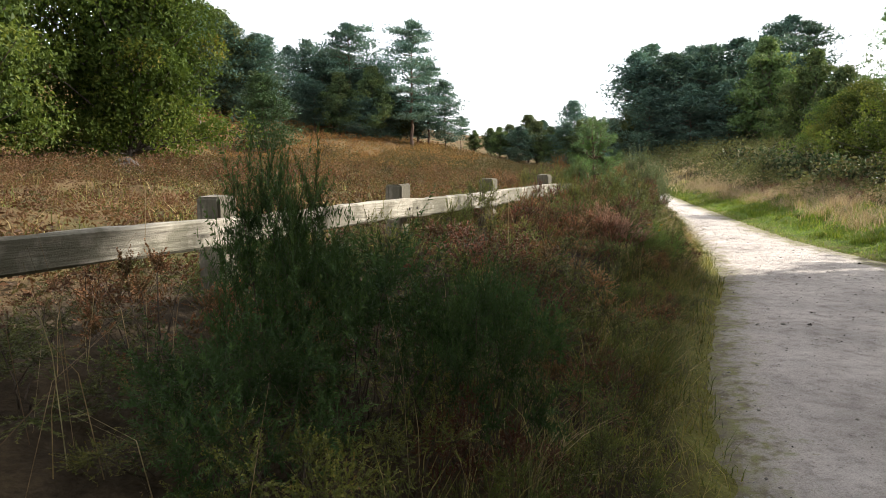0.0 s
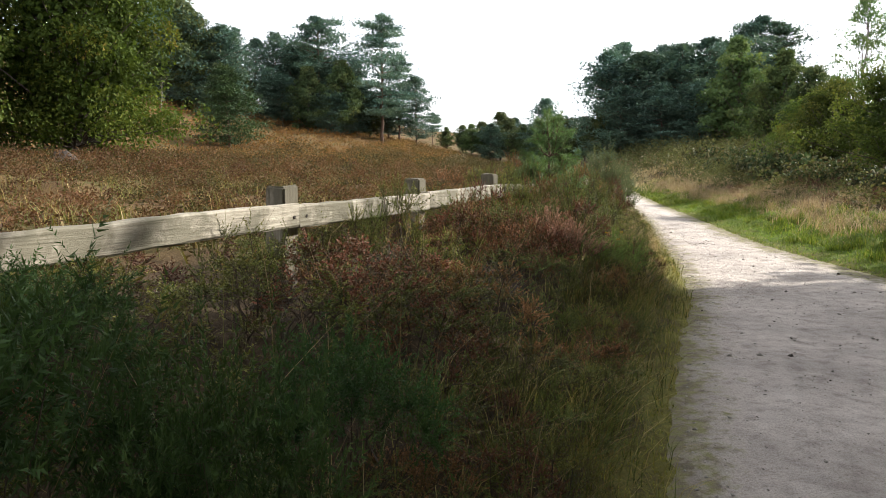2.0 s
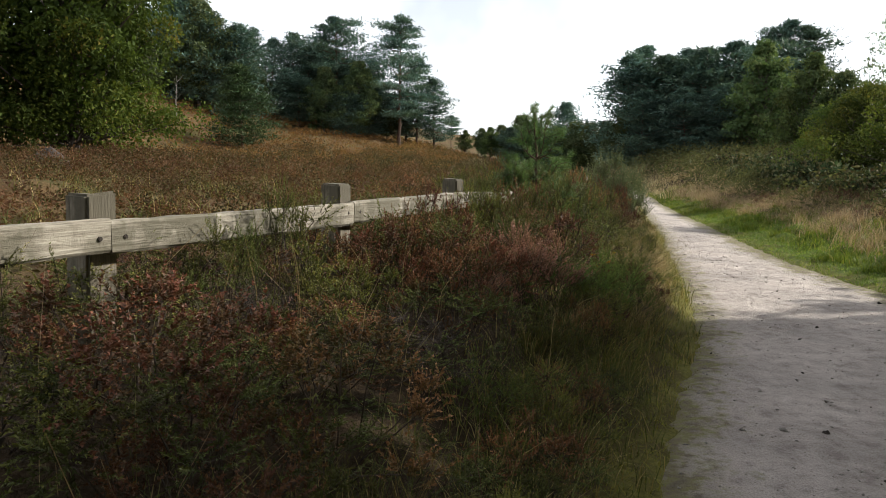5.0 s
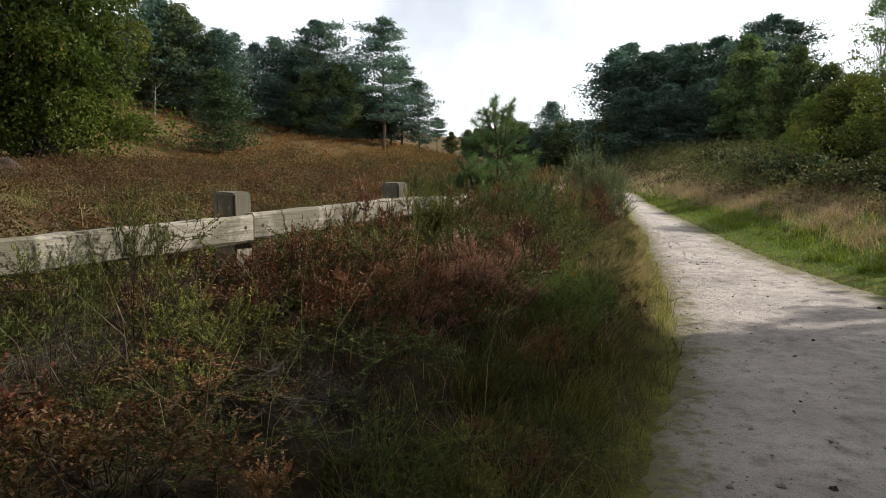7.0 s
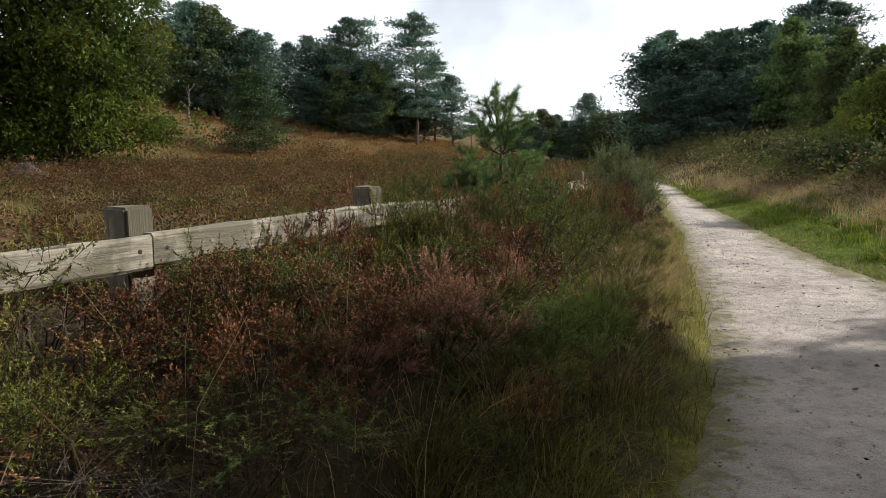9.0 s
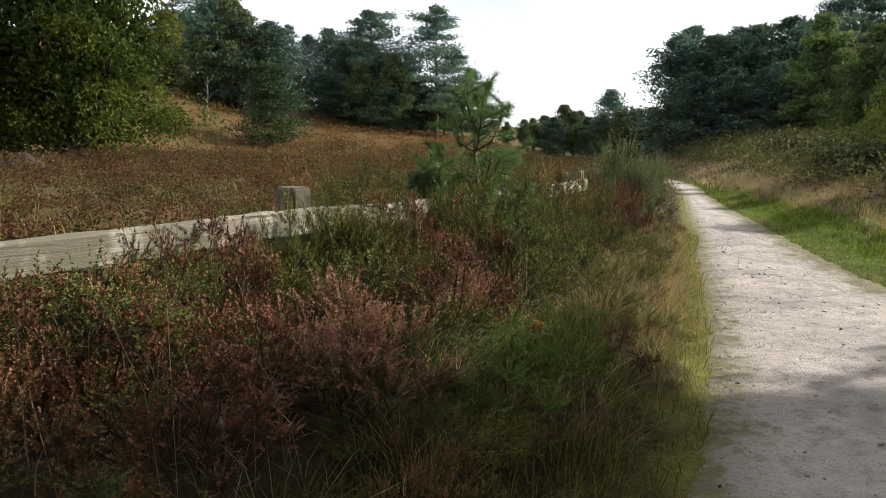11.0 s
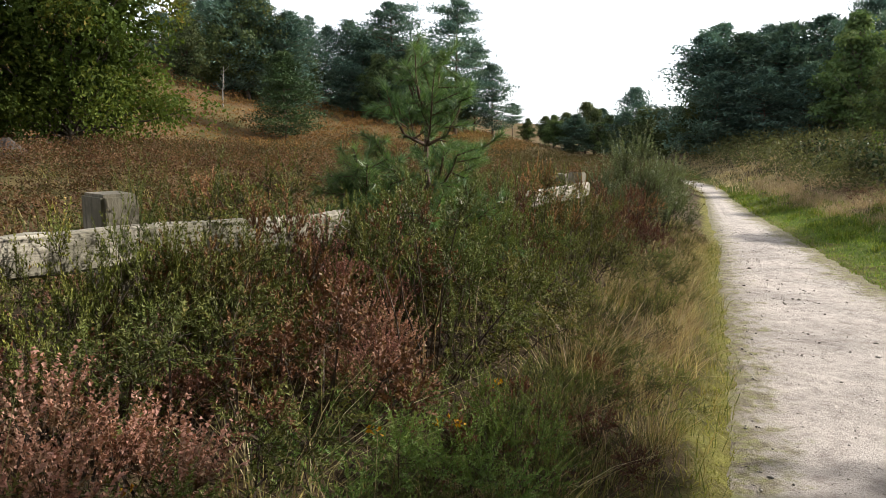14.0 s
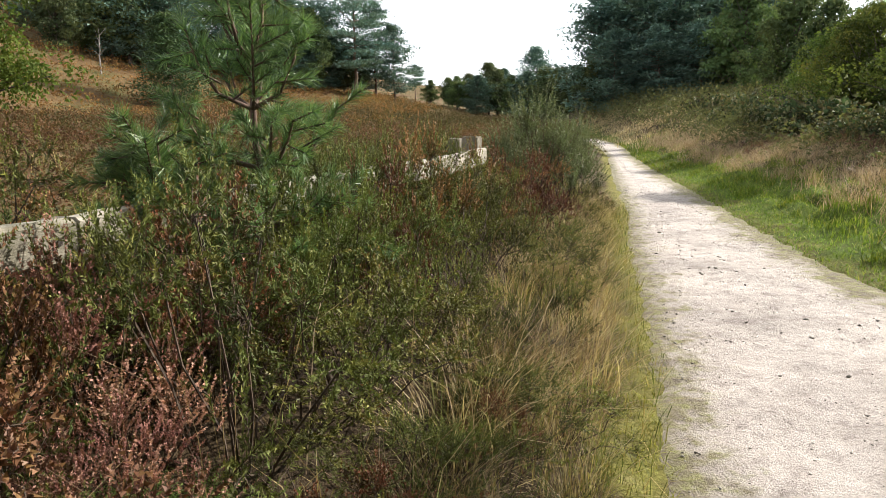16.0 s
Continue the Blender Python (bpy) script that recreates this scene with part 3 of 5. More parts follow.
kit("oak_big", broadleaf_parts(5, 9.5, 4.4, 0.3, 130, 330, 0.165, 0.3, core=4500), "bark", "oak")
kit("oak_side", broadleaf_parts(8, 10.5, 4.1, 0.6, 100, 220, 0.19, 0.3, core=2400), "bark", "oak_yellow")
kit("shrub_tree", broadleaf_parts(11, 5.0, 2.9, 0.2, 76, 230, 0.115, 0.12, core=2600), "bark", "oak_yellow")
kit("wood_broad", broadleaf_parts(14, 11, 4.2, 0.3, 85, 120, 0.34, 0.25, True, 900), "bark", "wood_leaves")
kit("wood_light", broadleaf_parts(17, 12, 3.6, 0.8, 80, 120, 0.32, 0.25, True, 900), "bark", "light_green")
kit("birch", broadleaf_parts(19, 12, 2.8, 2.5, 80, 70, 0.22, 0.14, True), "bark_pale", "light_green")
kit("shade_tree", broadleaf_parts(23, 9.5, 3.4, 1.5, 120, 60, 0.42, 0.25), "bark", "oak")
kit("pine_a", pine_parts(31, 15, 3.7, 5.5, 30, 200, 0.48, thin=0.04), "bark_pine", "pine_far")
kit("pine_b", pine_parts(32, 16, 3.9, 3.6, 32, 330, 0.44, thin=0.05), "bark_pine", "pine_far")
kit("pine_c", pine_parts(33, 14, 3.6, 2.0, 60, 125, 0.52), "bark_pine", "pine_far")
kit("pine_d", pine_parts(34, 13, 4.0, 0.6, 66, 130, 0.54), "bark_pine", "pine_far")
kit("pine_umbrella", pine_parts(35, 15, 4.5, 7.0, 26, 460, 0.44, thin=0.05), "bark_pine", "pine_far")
kit("pine_cone", pine_parts(36, 7.5, 4.6, 0.5, 44, 300, 0.30, "cone", 0.035), "bark_pine", "pine_slope")
KIT_TALL = {"oak_big": 9.5, "oak_side": 10.5, "shrub_tree": 5.0, "wood_broad": 11, "wood_light": 12, "birch": 12, "shade_tree": 9.5, "pine_a": 15, "pine_b": 16, "pine_c": 14, "pine_d": 13, "pine_umbrella": 15, "pine_cone": 7.5}
TREE_LABEL = {
    "oak_big": ("oak_tree", "dense green oak with branches down to the bracken"),
    "oak_side": ("oak_tree", "yellowing green oak at the foot of the slope"),
    "shrub_tree": ("sallow_bush", "large yellow-green bush beside the grassy verge"),
    "wood_broad": ("woodland_tree", "dark green broadleaved tree at the edge of the wood"),
    "wood_light": ("woodland_tree", "light green broadleaved tree among dark pines"),
    "birch": ("birch_tree", "tall thin birch with airy pale foliage"),
    "shade_tree": ("oak_tree", "leafy oak out of view, placed to shade the path"),
    "pine_a": ("pine_tree", "tall dark pine with a bare trunk on the hill"),
    "pine_b": ("pine_tree", "tall tiered pine with level limbs on the hill"),
    "pine_c": ("pine_tree", "dark pine in the wood, foliage low on its trunk"),
    "pine_d": ("pine_tree", "broad dark pine with foliage nearly to the ground"),
    "pine_umbrella": ("pine_tree", "flat-topped pine standing above the wood"),
    "pine_cone": ("pine_tree", "small bushy pine alone on the bracken slope"),
}


def plant_tree(key, x, y, tall, turn=0.0, stretch=1.0, group=""):
    name, label = TREE_LABEL[key]
    s = tall / KIT_TALL[key]
    e = new(name)
    e.matrix_basis = pose(x, y, ground_at(x, y), 0, 0, turn) @ Matrix.Diagonal((s * stretch, s * stretch, s, 1))
    tagged(e, label, "tree" if "bush" not in name else "bush", group)
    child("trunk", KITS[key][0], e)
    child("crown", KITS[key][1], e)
    return e

# tree, x, y, height, turn, breadth, group
TREES = [
    ('pine_cone', -17.0, 67.4, 7.2, 168, 1.0, ''),
    ('pine_umbrella', -36.0, 102.1, 9.9, 15, 1.0, 'hill'),
    ('pine_a', -39.9, 100.5, 9.8, 72, 1.0, 'hill'),
    ('wood_light', -29.0, 80.2, 6.2, 22, 0.8, 'hill'),
    ('pine_c', -26.0, 85.6, 6.2, 299, 0.9, 'hill'),
    ('wood_broad', -29.9, 75.4, 6.6, 75, 1, 'hill'),
    ('pine_c', -26.3, 98.1, 8.4, 263, 0.9, 'hill'),
    ('pine_b', -25.1, 102.6, 9.7, 162, 0.8, 'hill'),
    ('pine_c', -21.6, 98.3, 9.4, 95, 0.9, 'hill'),
    ('pine_d', -20.5, 105.8, 11.1, 75, 0.8, 'hill'),
    ('pine_c', -17.0, 100.4, 10.1, 213, 0.9, 'hill'),
    ('pine_umbrella', -13.1, 101.1, 14.6, 47, 1.0, 'hill'),
    ('wood_broad', -13.8, 93.9, 7.9, 319, 0.95, 'hill'),
    ('wood_broad', -9.6, 95.5, 9.3, 287, 0.95, 'hill'),
    ('pine_d', -8.3, 103.7, 10.3, 218, 0.8, 'hill'),
    ('pine_b', -4.2, 97.0, 16.7, 124, 1.0, 'hill'),
    ('pine_b', -2.0, 101.2, 12.1, 116, 0.9, 'hill'),
    ('pine_c', 0.4, 102.2, 9.8, 293, 0.9, 'hill'),
    ('pine_d', -26.1, 91.8, 3.6, 167, 0.9, 'hill'),
    ('pine_d', -18.8, 93.9, 6.7, 195, 0.9, 'hill'),
    ('pine_d', -30.4, 90.4, 4.6, 102, 1, 'hill'),
    ('pine_umbrella', 3.1, 122.2, 5.8, 260, 0.9, 'far'),
    ('wood_broad', 12.5, 131.8, 6.0, 51, 1.2, 'far'),
    ('wood_broad', 15.6, 128.5, 8.2, 359, 1.1, 'far'),
    ('pine_c', 18.7, 133.1, 7.7, 38, 1, 'far'),
    ('wood_broad', 20.3, 126.9, 5.6, 33, 1.1, 'far'),
    ('wood_broad', 9.0, 134.0, 4.8, 58, 1.1, 'far'),
    ('pine_d', 22.5, 120.4, 10.9, 255, 0.9, 'far'),
    ('wood_broad', 23.4, 107.0, 7.0, 323, 1.3, 'far'),
    ('wood_broad', 24.6, 101.6, 6.0, 325, 1.3, 'far'),
    ('pine_d', 24.0, 89.4, 13.2, 88, 1.0, 'right'),
    ('pine_c', 27.2, 92.7, 13.8, 196, 1.1, 'right'),
    ('pine_d', 27.7, 86.3, 11.5, 302, 1.1, 'right'),
    ('pine_c', 31.3, 89.3, 12.5, 351, 1.1, 'right'),
    ('pine_d', 31.4, 82.9, 11.7, 211, 1.1, 'right'),
    ('pine_c', 34.4, 83.9, 12.5, 121, 1.1, 'right'),
    ('wood_light', 31.7, 69.8, 10.8, 31, 1.0, 'right'),
    ('pine_umbrella', 44.6, 92.5, 15.3, 80, 1, 'right'),
    ('pine_a', 46.7, 91.4, 14.5, 52, 1, 'right'),
    ('wood_light', 30.9, 59.1, 8.6, 238, 1, 'right'),
    ('pine_d', 38.7, 88.6, 12.2, 50, 1.1, 'right'),
    ('pine_d', 23.7, 81.2, 8.2, 132, 1.1, 'right'),
    ('pine_d', 27.7, 78.9, 7.3, 218, 1.1, 'right'),
    ('pine_d', 30.7, 75.7, 7.2, 319, 1.1, 'right'),
    ('wood_broad', 31.8, 56.3, 6.7, 207, 1.1, 'right'),
    ('pine_d', 36.7, 76.3, 9.4, 49, 1.1, 'right'),
    ('birch', 31.9, 50.3, 11.2, 295, 0.8, ''),
    ('birch', 31.4, 45.8, 10.9, 136, 0.8, ''),
    ('shrub_tree', 18.6, 31.2, 3.3, 271, 1.0, ''),
    ('shrub_tree', 16.8, 24.0, 3.5, 233, 1.1, ''),
    ('shrub_tree', 20.2, 35.2, 3.8, 247, 1, ''),
    ('pine_d', -36.3, 83.5, 5.3, 248, 1.35, 'hill'),
    ('wood_broad', -37.3, 90.8, 6.5, 73, 1.35, 'hill'),
    ('pine_c', -37.2, 96.3, 7.0, 185, 1.35, 'hill'),
    ('pine_d', -34.3, 95.3, 5.5, 252, 1.35, 'hill'),
    ('wood_broad', -34.4, 102.7, 6.6, 83, 1.35, 'hill'),
    ('pine_c', -31.4, 102.7, 5.7, 96, 1.35, 'hill'),
    ('pine_d', -30.0, 107.4, 7.6, 43, 1.35, 'hill'),
    ('wood_broad', -23.1, 92.7, 6.0, 288, 1.35, 'hill'),
    ('pine_c', -17.1, 94.2, 6.5, 26, 1.35, 'hill'),
    ('pine_d', -17.4, 108.4, 11.1, 76, 1.35, 'hill'),
    ('wood_broad', -15.1, 106.8, 10.7, 254, 1.35, 'hill'),
    ('pine_c', -11.9, 101.2, 8.7, 138, 1.35, 'hill'),
    ('pine_d', -8.7, 99.6, 7.7, 296, 1.35, 'hill'),
    ('wood_broad', -6.2, 100.9, 5.9, 34, 1.35, 'hill'),
    ('pine_c', -3.6, 102.1, 7.1, 316, 1.35, 'hill'),
    ('pine_d', -10.9, 93.3, 5.6, 137, 1.35, 'hill'),
    ('pine_d', 30.6, 91.6, 12.0, 246, 1.25, 'right'),
    ('pine_c', 33.7, 92.7, 11.8, 326, 1.25, 'right'),
    ('wood_broad', 23.7, 85.4, 6.8, 86, 1.25, 'right'),
    ('pine_d', 26.0, 82.6, 6.6, 19, 1.25, 'right'),
    ('pine_c', 30.1, 79.1, 7.1, 56, 1.25, 'right'),
    ('wood_broad', 33.2, 75.7, 7.5, 324, 1.25, 'right'),
    ('pine_d', 37.5, 80.4, 9.6, 168, 1.25, 'right'),
    ('pine_c', 38.0, 75.7, 9.0, 81, 1.25, 'right'),
    ('wood_light', 9.9, 124.0, 5.3, 61, 1.25, 'far'),
    ('pine_d', 13.0, 121.7, 6.0, 125, 1.25, 'far'),
    ('wood_broad', 16.7, 125.3, 7.2, 97, 1.25, 'far'),
    ('wood_light', 18.1, 118.1, 6.4, 343, 1.25, 'far'),
    ('pine_d', 20.2, 114.7, 6.8, 299, 1.25, 'far'),
    ('wood_broad', 22.4, 112.3, 7.8, 308, 1.25, 'far'),
    ('wood_light', 5.7, 128.2, 3.9, 229, 1.25, 'far'),
    ('pine_d', -27.3, 81.0, 11.4, 218, 1.0, 'hill'),
    ('wood_broad', -25.6, 81.5, 11.3, 224, 1.0, 'hill'),
    ('pine_c', -24.2, 82.0, 10.7, 16, 1.0, 'hill'),
    ('wood_broad', -28.1, 80.7, 8.2, 311, 1.0, 'hill'),
    ('pine_d', -21.9, 82.7, 10.4, 123, 1.0, 'hill'),
    ('oak_big', -14.7, 33.2, 10.8, 168, 0.95, ''),
    ('oak_side', -18.0, 26.5, 10.5, 15, 0.95, ''),
    ('oak_big', -21.5, 32.0, 11.5, 72, 1.0, ''),
]
TREE_GROUP = {"hill": "trees of the hillside wood", "right": "trees of the dark pine wood", "far": "distant trees across the valley", "": ""}
for key, x, y, tall, turn, breadth, grp in TREES:
    plant_tree(key, x, y, max(tall, 4), turn, breadth, TREE_GROUP[grp])
# unseen oaks: some cast the path's shade, those behind are added to block skylight
for x, y, tall, turn, breadth in ((17.6, 13.0, 8.8, 20, 0.85), (13.6, 7.2, 11.3, 140, 0.82), (11.2, 4.0, 12.0, 250, 0.95), (9.6, -0.5, 12, 60, 1.0), (6.8, -5.0, 12, 310, 1.0), (3.0, -9.0, 12, 200, 1.1), (17.5, 1.5, 12, 90, 1.1), (13.5, -4.0, 14, 10, 1.1), (-4.0, -9.5, 12, 70, 1.1)):
    plant_tree("shade_tree", x, y, tall, turn, breadth, "oaks that shade the path")


def build_dead_birch(x, y, tall):
    rng = np.random.RandomState(4)
    e = thing("dead_birch", x, y, "thin pale dead birch with bare twigs", "tree")
    h = Heap()
    spine = bend((0, 0, -0.2), (0.15, 0, tall), 8, 0.05, rng)
    add_tube(h, spine, np.linspace(0.085, 0.015, 8), 6)
    child("trunk", h.mesh("dead_birch_trunk", M["bark_pale"], True), e)
    for k in range(6):
        s = spine[3 + k % 4]
        a = k * 2.4
        h = Heap()
        add_tube(h, bend(s, s + np.array([math.cos(a) * 0.7, math.sin(a) * 0.7, 0.8]), 4, 0.04, rng), np.linspace(0.025, 0.008, 4), 4)
        child("branch", h.mesh("dead_birch_branch", M["bark_pale"], True), e)


build_dead_birch(-25.1, 73.0, 3.9)


# ---- young pine by the fence ----
def build_young_pine(x, y, tall, seed):
    rng = np.random.RandomState(seed)
    e = thing("young_pine", x, y, "young green pine sapling with upright candles in heather", "tree")
    wood, needles = Heap(), []
    spine = bend((0.10, 0.02, -0.15), (0, 0, tall), 9, 0.012, rng)
    add_tube(wood, spine, np.linspace(0.030, 0.007, 9), 8)
    shoots = [(spine[6], np.array([0, 0, tall]))]
    for lv, (f, reach, up, n) in enumerate(((0.28, 0.36 * tall, 0.10, 5), (0.38, 0.34 * tall, 0.14, 6), (0.54, 0.30 * tall, 0.16 * tall, 6), (0.70, 0.22 * tall, 0.20 * tall, 5), (0.82, 0.11 * tall, 0.18 * tall, 5))):
        s = np.array([np.interp(f, np.linspace(0, 1, 9), spine[:, i]) for i in range(3)])
        for k in range(n):
            a = 6.283 * k / n + lv * 0.8 + rng.normal() * 0.2
            d = np.array([math.cos(a), math.sin(a), 0])
            r = reach * 0.78 * rng.uniform(0.75, 1.1)
            c1 = s + d * r * 0.55 + np.array([0, 0, up * 0.2])
            c2 = s + d * r + np.array([0, 0, up * rng.uniform(0.8, 1.2)])
            line = np.stack([s, c1, (c1 + c2) / 2 + d * 0.02, c2])
            add_tube(wood, line, np.linspace(0.011, 0.004, 4), 5)
            shoots += [(c1, c2), (s * 0.45 + c1 * 0.55, c1)]
            for j in range(5):
                sd = unit(d * 0.6 + rng.normal(size=3) * 0.5 + np.array([0, 0, 0.35]))
                b = (s * 0.4 + c1 * 0.6) * (1 - j * 0.24) + c2 * (j * 0.24)
                t = b + sd * rng.uniform(0.10, 0.22)
                add_tube(wood, np.stack([b, (b + t) / 2, t]), np.array([0.005, 0.004, 0.003]), 4)
                shoots.append((b, t))
    child("trunk", wood.mesh("young_pine_wood", M["bark_pine"], True), e)
    h = Heap()
    for a, b in shoots:
        m = int(50 + 520 * np.linalg.norm(b - a))
        t = rng.uniform(0.15, 1.02, size=(m, 1)) ** 0.8
        p = a * (1 - t) + b * t
        ax = unit(b - a)
        out = unit(np.cross(ax, rng.normal(size=(m, 3)))) * 0.75 + ax * 0.75
        add_leaves(h, p, out, rng.uniform(0.05, 0.095, m), 0.0036, rng, True)
    child("needle_cover", h.mesh("young_pine_needles", M["needles"]), e)


build_young_pine(2.25, 10.65, 1.55, 3)
build_young_pine(1.98, 10.2, 0.85, 9)

# ---- heath plants ----
def bush_parts(seed, wide, tall, clumps_, shoots, shoot_len, leaflets, leaf, leaf_w, upright=0.3, noise=0.5, forward=0.8, stem=0.0045, clump=0.27):
    """A low shrub: branches from one foot, each carrying a rounded clump of short shoots set all round with tiny leaves or spines; dark gaps between the clumps."""
    rng = np.random.RandomState(seed)
    wood, leaves = Heap(), Heap()
    a = np.arange(clumps_) * 2.4 + rng.normal(size=clumps_) * 0.3
    f = np.sqrt((np.arange(clumps_) + 0.5) / clumps_) * rng.uniform(0.85, 1.1, clumps_)
    rad = wide * clump * rng.uniform(0.6, 1.35, clumps_)
    z = tall * np.sqrt(np.clip(1 - 0.85 * f * f, 0.06, 1)) * rng.uniform(0.6, 0.95, clumps_) - rad * 0.5
    c = np.stack([wide * 0.85 * f * np.cos(a), wide * 0.85 * f * np.sin(a), np.maximum(z, rad * 0.4)], 1)
    outward = np.stack([np.cos(a) * f, np.sin(a) * f, np.full(clumps_, 0.55)], 1)
    for k in range(clumps_):
        add_tube(wood, bend((c[k, 0] * 0.12, c[k, 1] * 0.12, -0.05), c[k], 4, 0.02, rng), np.linspace(stem, stem * 0.5, 4), 3)
    dirs = unit(rng.normal(size=(clumps_, shoots, 3)) + outward[:, None] * 0.9)
    base = c[:, None] + dirs * rad[:, None, None] * rng.uniform(0.05, 0.7, (clumps_, shoots, 1)) * np.array([1, 1, 0.9])
    way = unit(dirs * 0.9 + rng.normal(size=dirs.shape) * noise + np.array([0, 0, upright]))
    length = shoot_len * rng.uniform(0.5, 1.3, (clumps_, shoots))
    n = clumps_ * shoots
    base, way, length = base.reshape(n, 3), way.reshape(n, 3), length.reshape(n)
    add_leaves(wood, base - way * 0.03, way, length + 0.03, stem * 0.5, rng, True)
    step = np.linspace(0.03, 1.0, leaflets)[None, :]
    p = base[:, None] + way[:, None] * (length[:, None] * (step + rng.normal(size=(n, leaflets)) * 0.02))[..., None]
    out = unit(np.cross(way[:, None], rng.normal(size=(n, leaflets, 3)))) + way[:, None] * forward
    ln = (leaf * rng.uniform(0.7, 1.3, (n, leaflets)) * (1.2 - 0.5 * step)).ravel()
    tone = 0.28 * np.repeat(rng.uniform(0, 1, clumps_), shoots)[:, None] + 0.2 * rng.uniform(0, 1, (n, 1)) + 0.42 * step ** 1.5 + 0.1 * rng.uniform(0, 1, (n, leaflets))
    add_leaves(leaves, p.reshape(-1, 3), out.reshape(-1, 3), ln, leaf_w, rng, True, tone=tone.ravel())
    squash = np.array([1, 1, tall / np.percentile(np.concatenate(leaves.v)[:, 2], 98.5)])
    for h in (wood, leaves):
        h.v = [v * squash for v in h.v]
    return wood, leaves


SHRUBS = {}


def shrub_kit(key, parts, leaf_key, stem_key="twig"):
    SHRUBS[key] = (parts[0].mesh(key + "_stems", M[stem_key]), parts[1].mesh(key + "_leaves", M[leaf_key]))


SHRUB_TALL = {"heather_rust": 0.62, "heather_green": 0.62, "heather_pink": 0.6, "heather_brown": 0.58, "heather_grey": 0.5, "gorse": 0.65, "gorse_olive": 0.6, "gorse_fresh": 0.55, "gorse_dark": 0.95, "gorse_big": 1.05}
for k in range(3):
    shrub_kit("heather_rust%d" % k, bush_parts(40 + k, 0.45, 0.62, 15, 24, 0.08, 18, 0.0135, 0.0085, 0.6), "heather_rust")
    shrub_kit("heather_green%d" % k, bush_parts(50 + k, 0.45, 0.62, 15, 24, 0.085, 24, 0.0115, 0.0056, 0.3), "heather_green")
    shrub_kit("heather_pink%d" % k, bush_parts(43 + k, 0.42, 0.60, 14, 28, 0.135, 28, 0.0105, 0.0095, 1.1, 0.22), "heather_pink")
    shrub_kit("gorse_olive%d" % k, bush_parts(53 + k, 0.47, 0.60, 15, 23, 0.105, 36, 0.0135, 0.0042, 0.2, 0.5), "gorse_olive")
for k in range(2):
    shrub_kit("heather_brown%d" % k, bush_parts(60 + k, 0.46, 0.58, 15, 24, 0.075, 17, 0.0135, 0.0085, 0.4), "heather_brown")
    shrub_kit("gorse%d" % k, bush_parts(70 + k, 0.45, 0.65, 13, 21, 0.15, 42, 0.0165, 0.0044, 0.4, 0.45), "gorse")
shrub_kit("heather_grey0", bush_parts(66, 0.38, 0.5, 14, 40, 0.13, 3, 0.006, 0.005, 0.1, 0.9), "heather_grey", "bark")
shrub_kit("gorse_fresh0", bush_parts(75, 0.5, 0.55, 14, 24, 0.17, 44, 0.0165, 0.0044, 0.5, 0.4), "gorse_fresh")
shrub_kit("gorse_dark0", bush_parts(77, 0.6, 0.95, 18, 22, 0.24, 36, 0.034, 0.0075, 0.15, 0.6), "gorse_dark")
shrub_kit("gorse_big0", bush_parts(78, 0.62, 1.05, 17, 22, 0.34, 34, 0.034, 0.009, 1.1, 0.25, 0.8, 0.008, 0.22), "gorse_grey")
SHRUB_LABEL = {
    "gorse_big": ("gorse_bush", "tall grey-green gorse bush at the end of the fence", "gorse"),
    "heather_rust": ("heather_bush", "rust-red faded heather bush on the bank", "heather"),
    "heather_pink": ("heather_bush", "heather bush with faded pink flower spikes", "heather"),
    "heather_green": ("heather_bush", "olive-green heather bush on the bank", "heather"),
    "heather_brown": ("heather_bush", "brown withered heather bush on the bank", "heather"),
    "heather_grey": ("dead_heather", "grey dead twiggy heather among living bushes", "heather"),
    "gorse": ("gorse_bush", "spiny dark green gorse bush in the heather", "gorse"),
    "gorse_olive": ("gorse_bush", "olive-green spiny dwarf gorse bush on the bank", "gorse"),
    "gorse_fresh": ("gorse_bush", "bright green young gorse with long spiny shoots", "gorse"),
    "gorse_dark": ("gorse_bush", "tall feathery dark green gorse beside the fence", "gorse"),
}


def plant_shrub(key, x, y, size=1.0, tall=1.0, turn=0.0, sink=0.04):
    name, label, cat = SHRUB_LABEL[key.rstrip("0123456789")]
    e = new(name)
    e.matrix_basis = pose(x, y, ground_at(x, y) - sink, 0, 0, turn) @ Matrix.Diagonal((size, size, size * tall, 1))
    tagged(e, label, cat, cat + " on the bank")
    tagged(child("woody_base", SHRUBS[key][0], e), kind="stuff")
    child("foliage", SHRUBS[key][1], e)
    if key == "gorse_fresh0":
        child("blossom", BLOSSOM, e, "small yellow gorse flowers")
    return e


def blossom_mesh():
    rng = np.random.RandomState(5)
    h = Heap()
    for k in range(2):
        a, f = rng.uniform(0, 6.283), rng.uniform(0.2, 0.8)
        c = np.array([0.42 * f * math.cos(a), 0.42 * f * math.sin(a), 0.55 * math.sqrt(1 - 0.7 * f * f)])
        p = c + rng.normal(size=(9, 3)) * 0.012
        add_leaves(h, p, rng.normal(size=(9, 3)) + np.array([0, 0, 0.6]), 0.018, 0.012, rng)
    return h.mesh("gorse_blossom", M["yellow"])


BLOSSOM = blossom_mesh()


def plant_top(key, x, y, size, top, turn=0.0):
    """A bush whose crest stands at the given level."""
    plant_shrub(key, x, y, size, (top - ground_at(x, y) + 0.04) / SHRUB_TALL[key.rstrip("0123456789")] / size, turn)


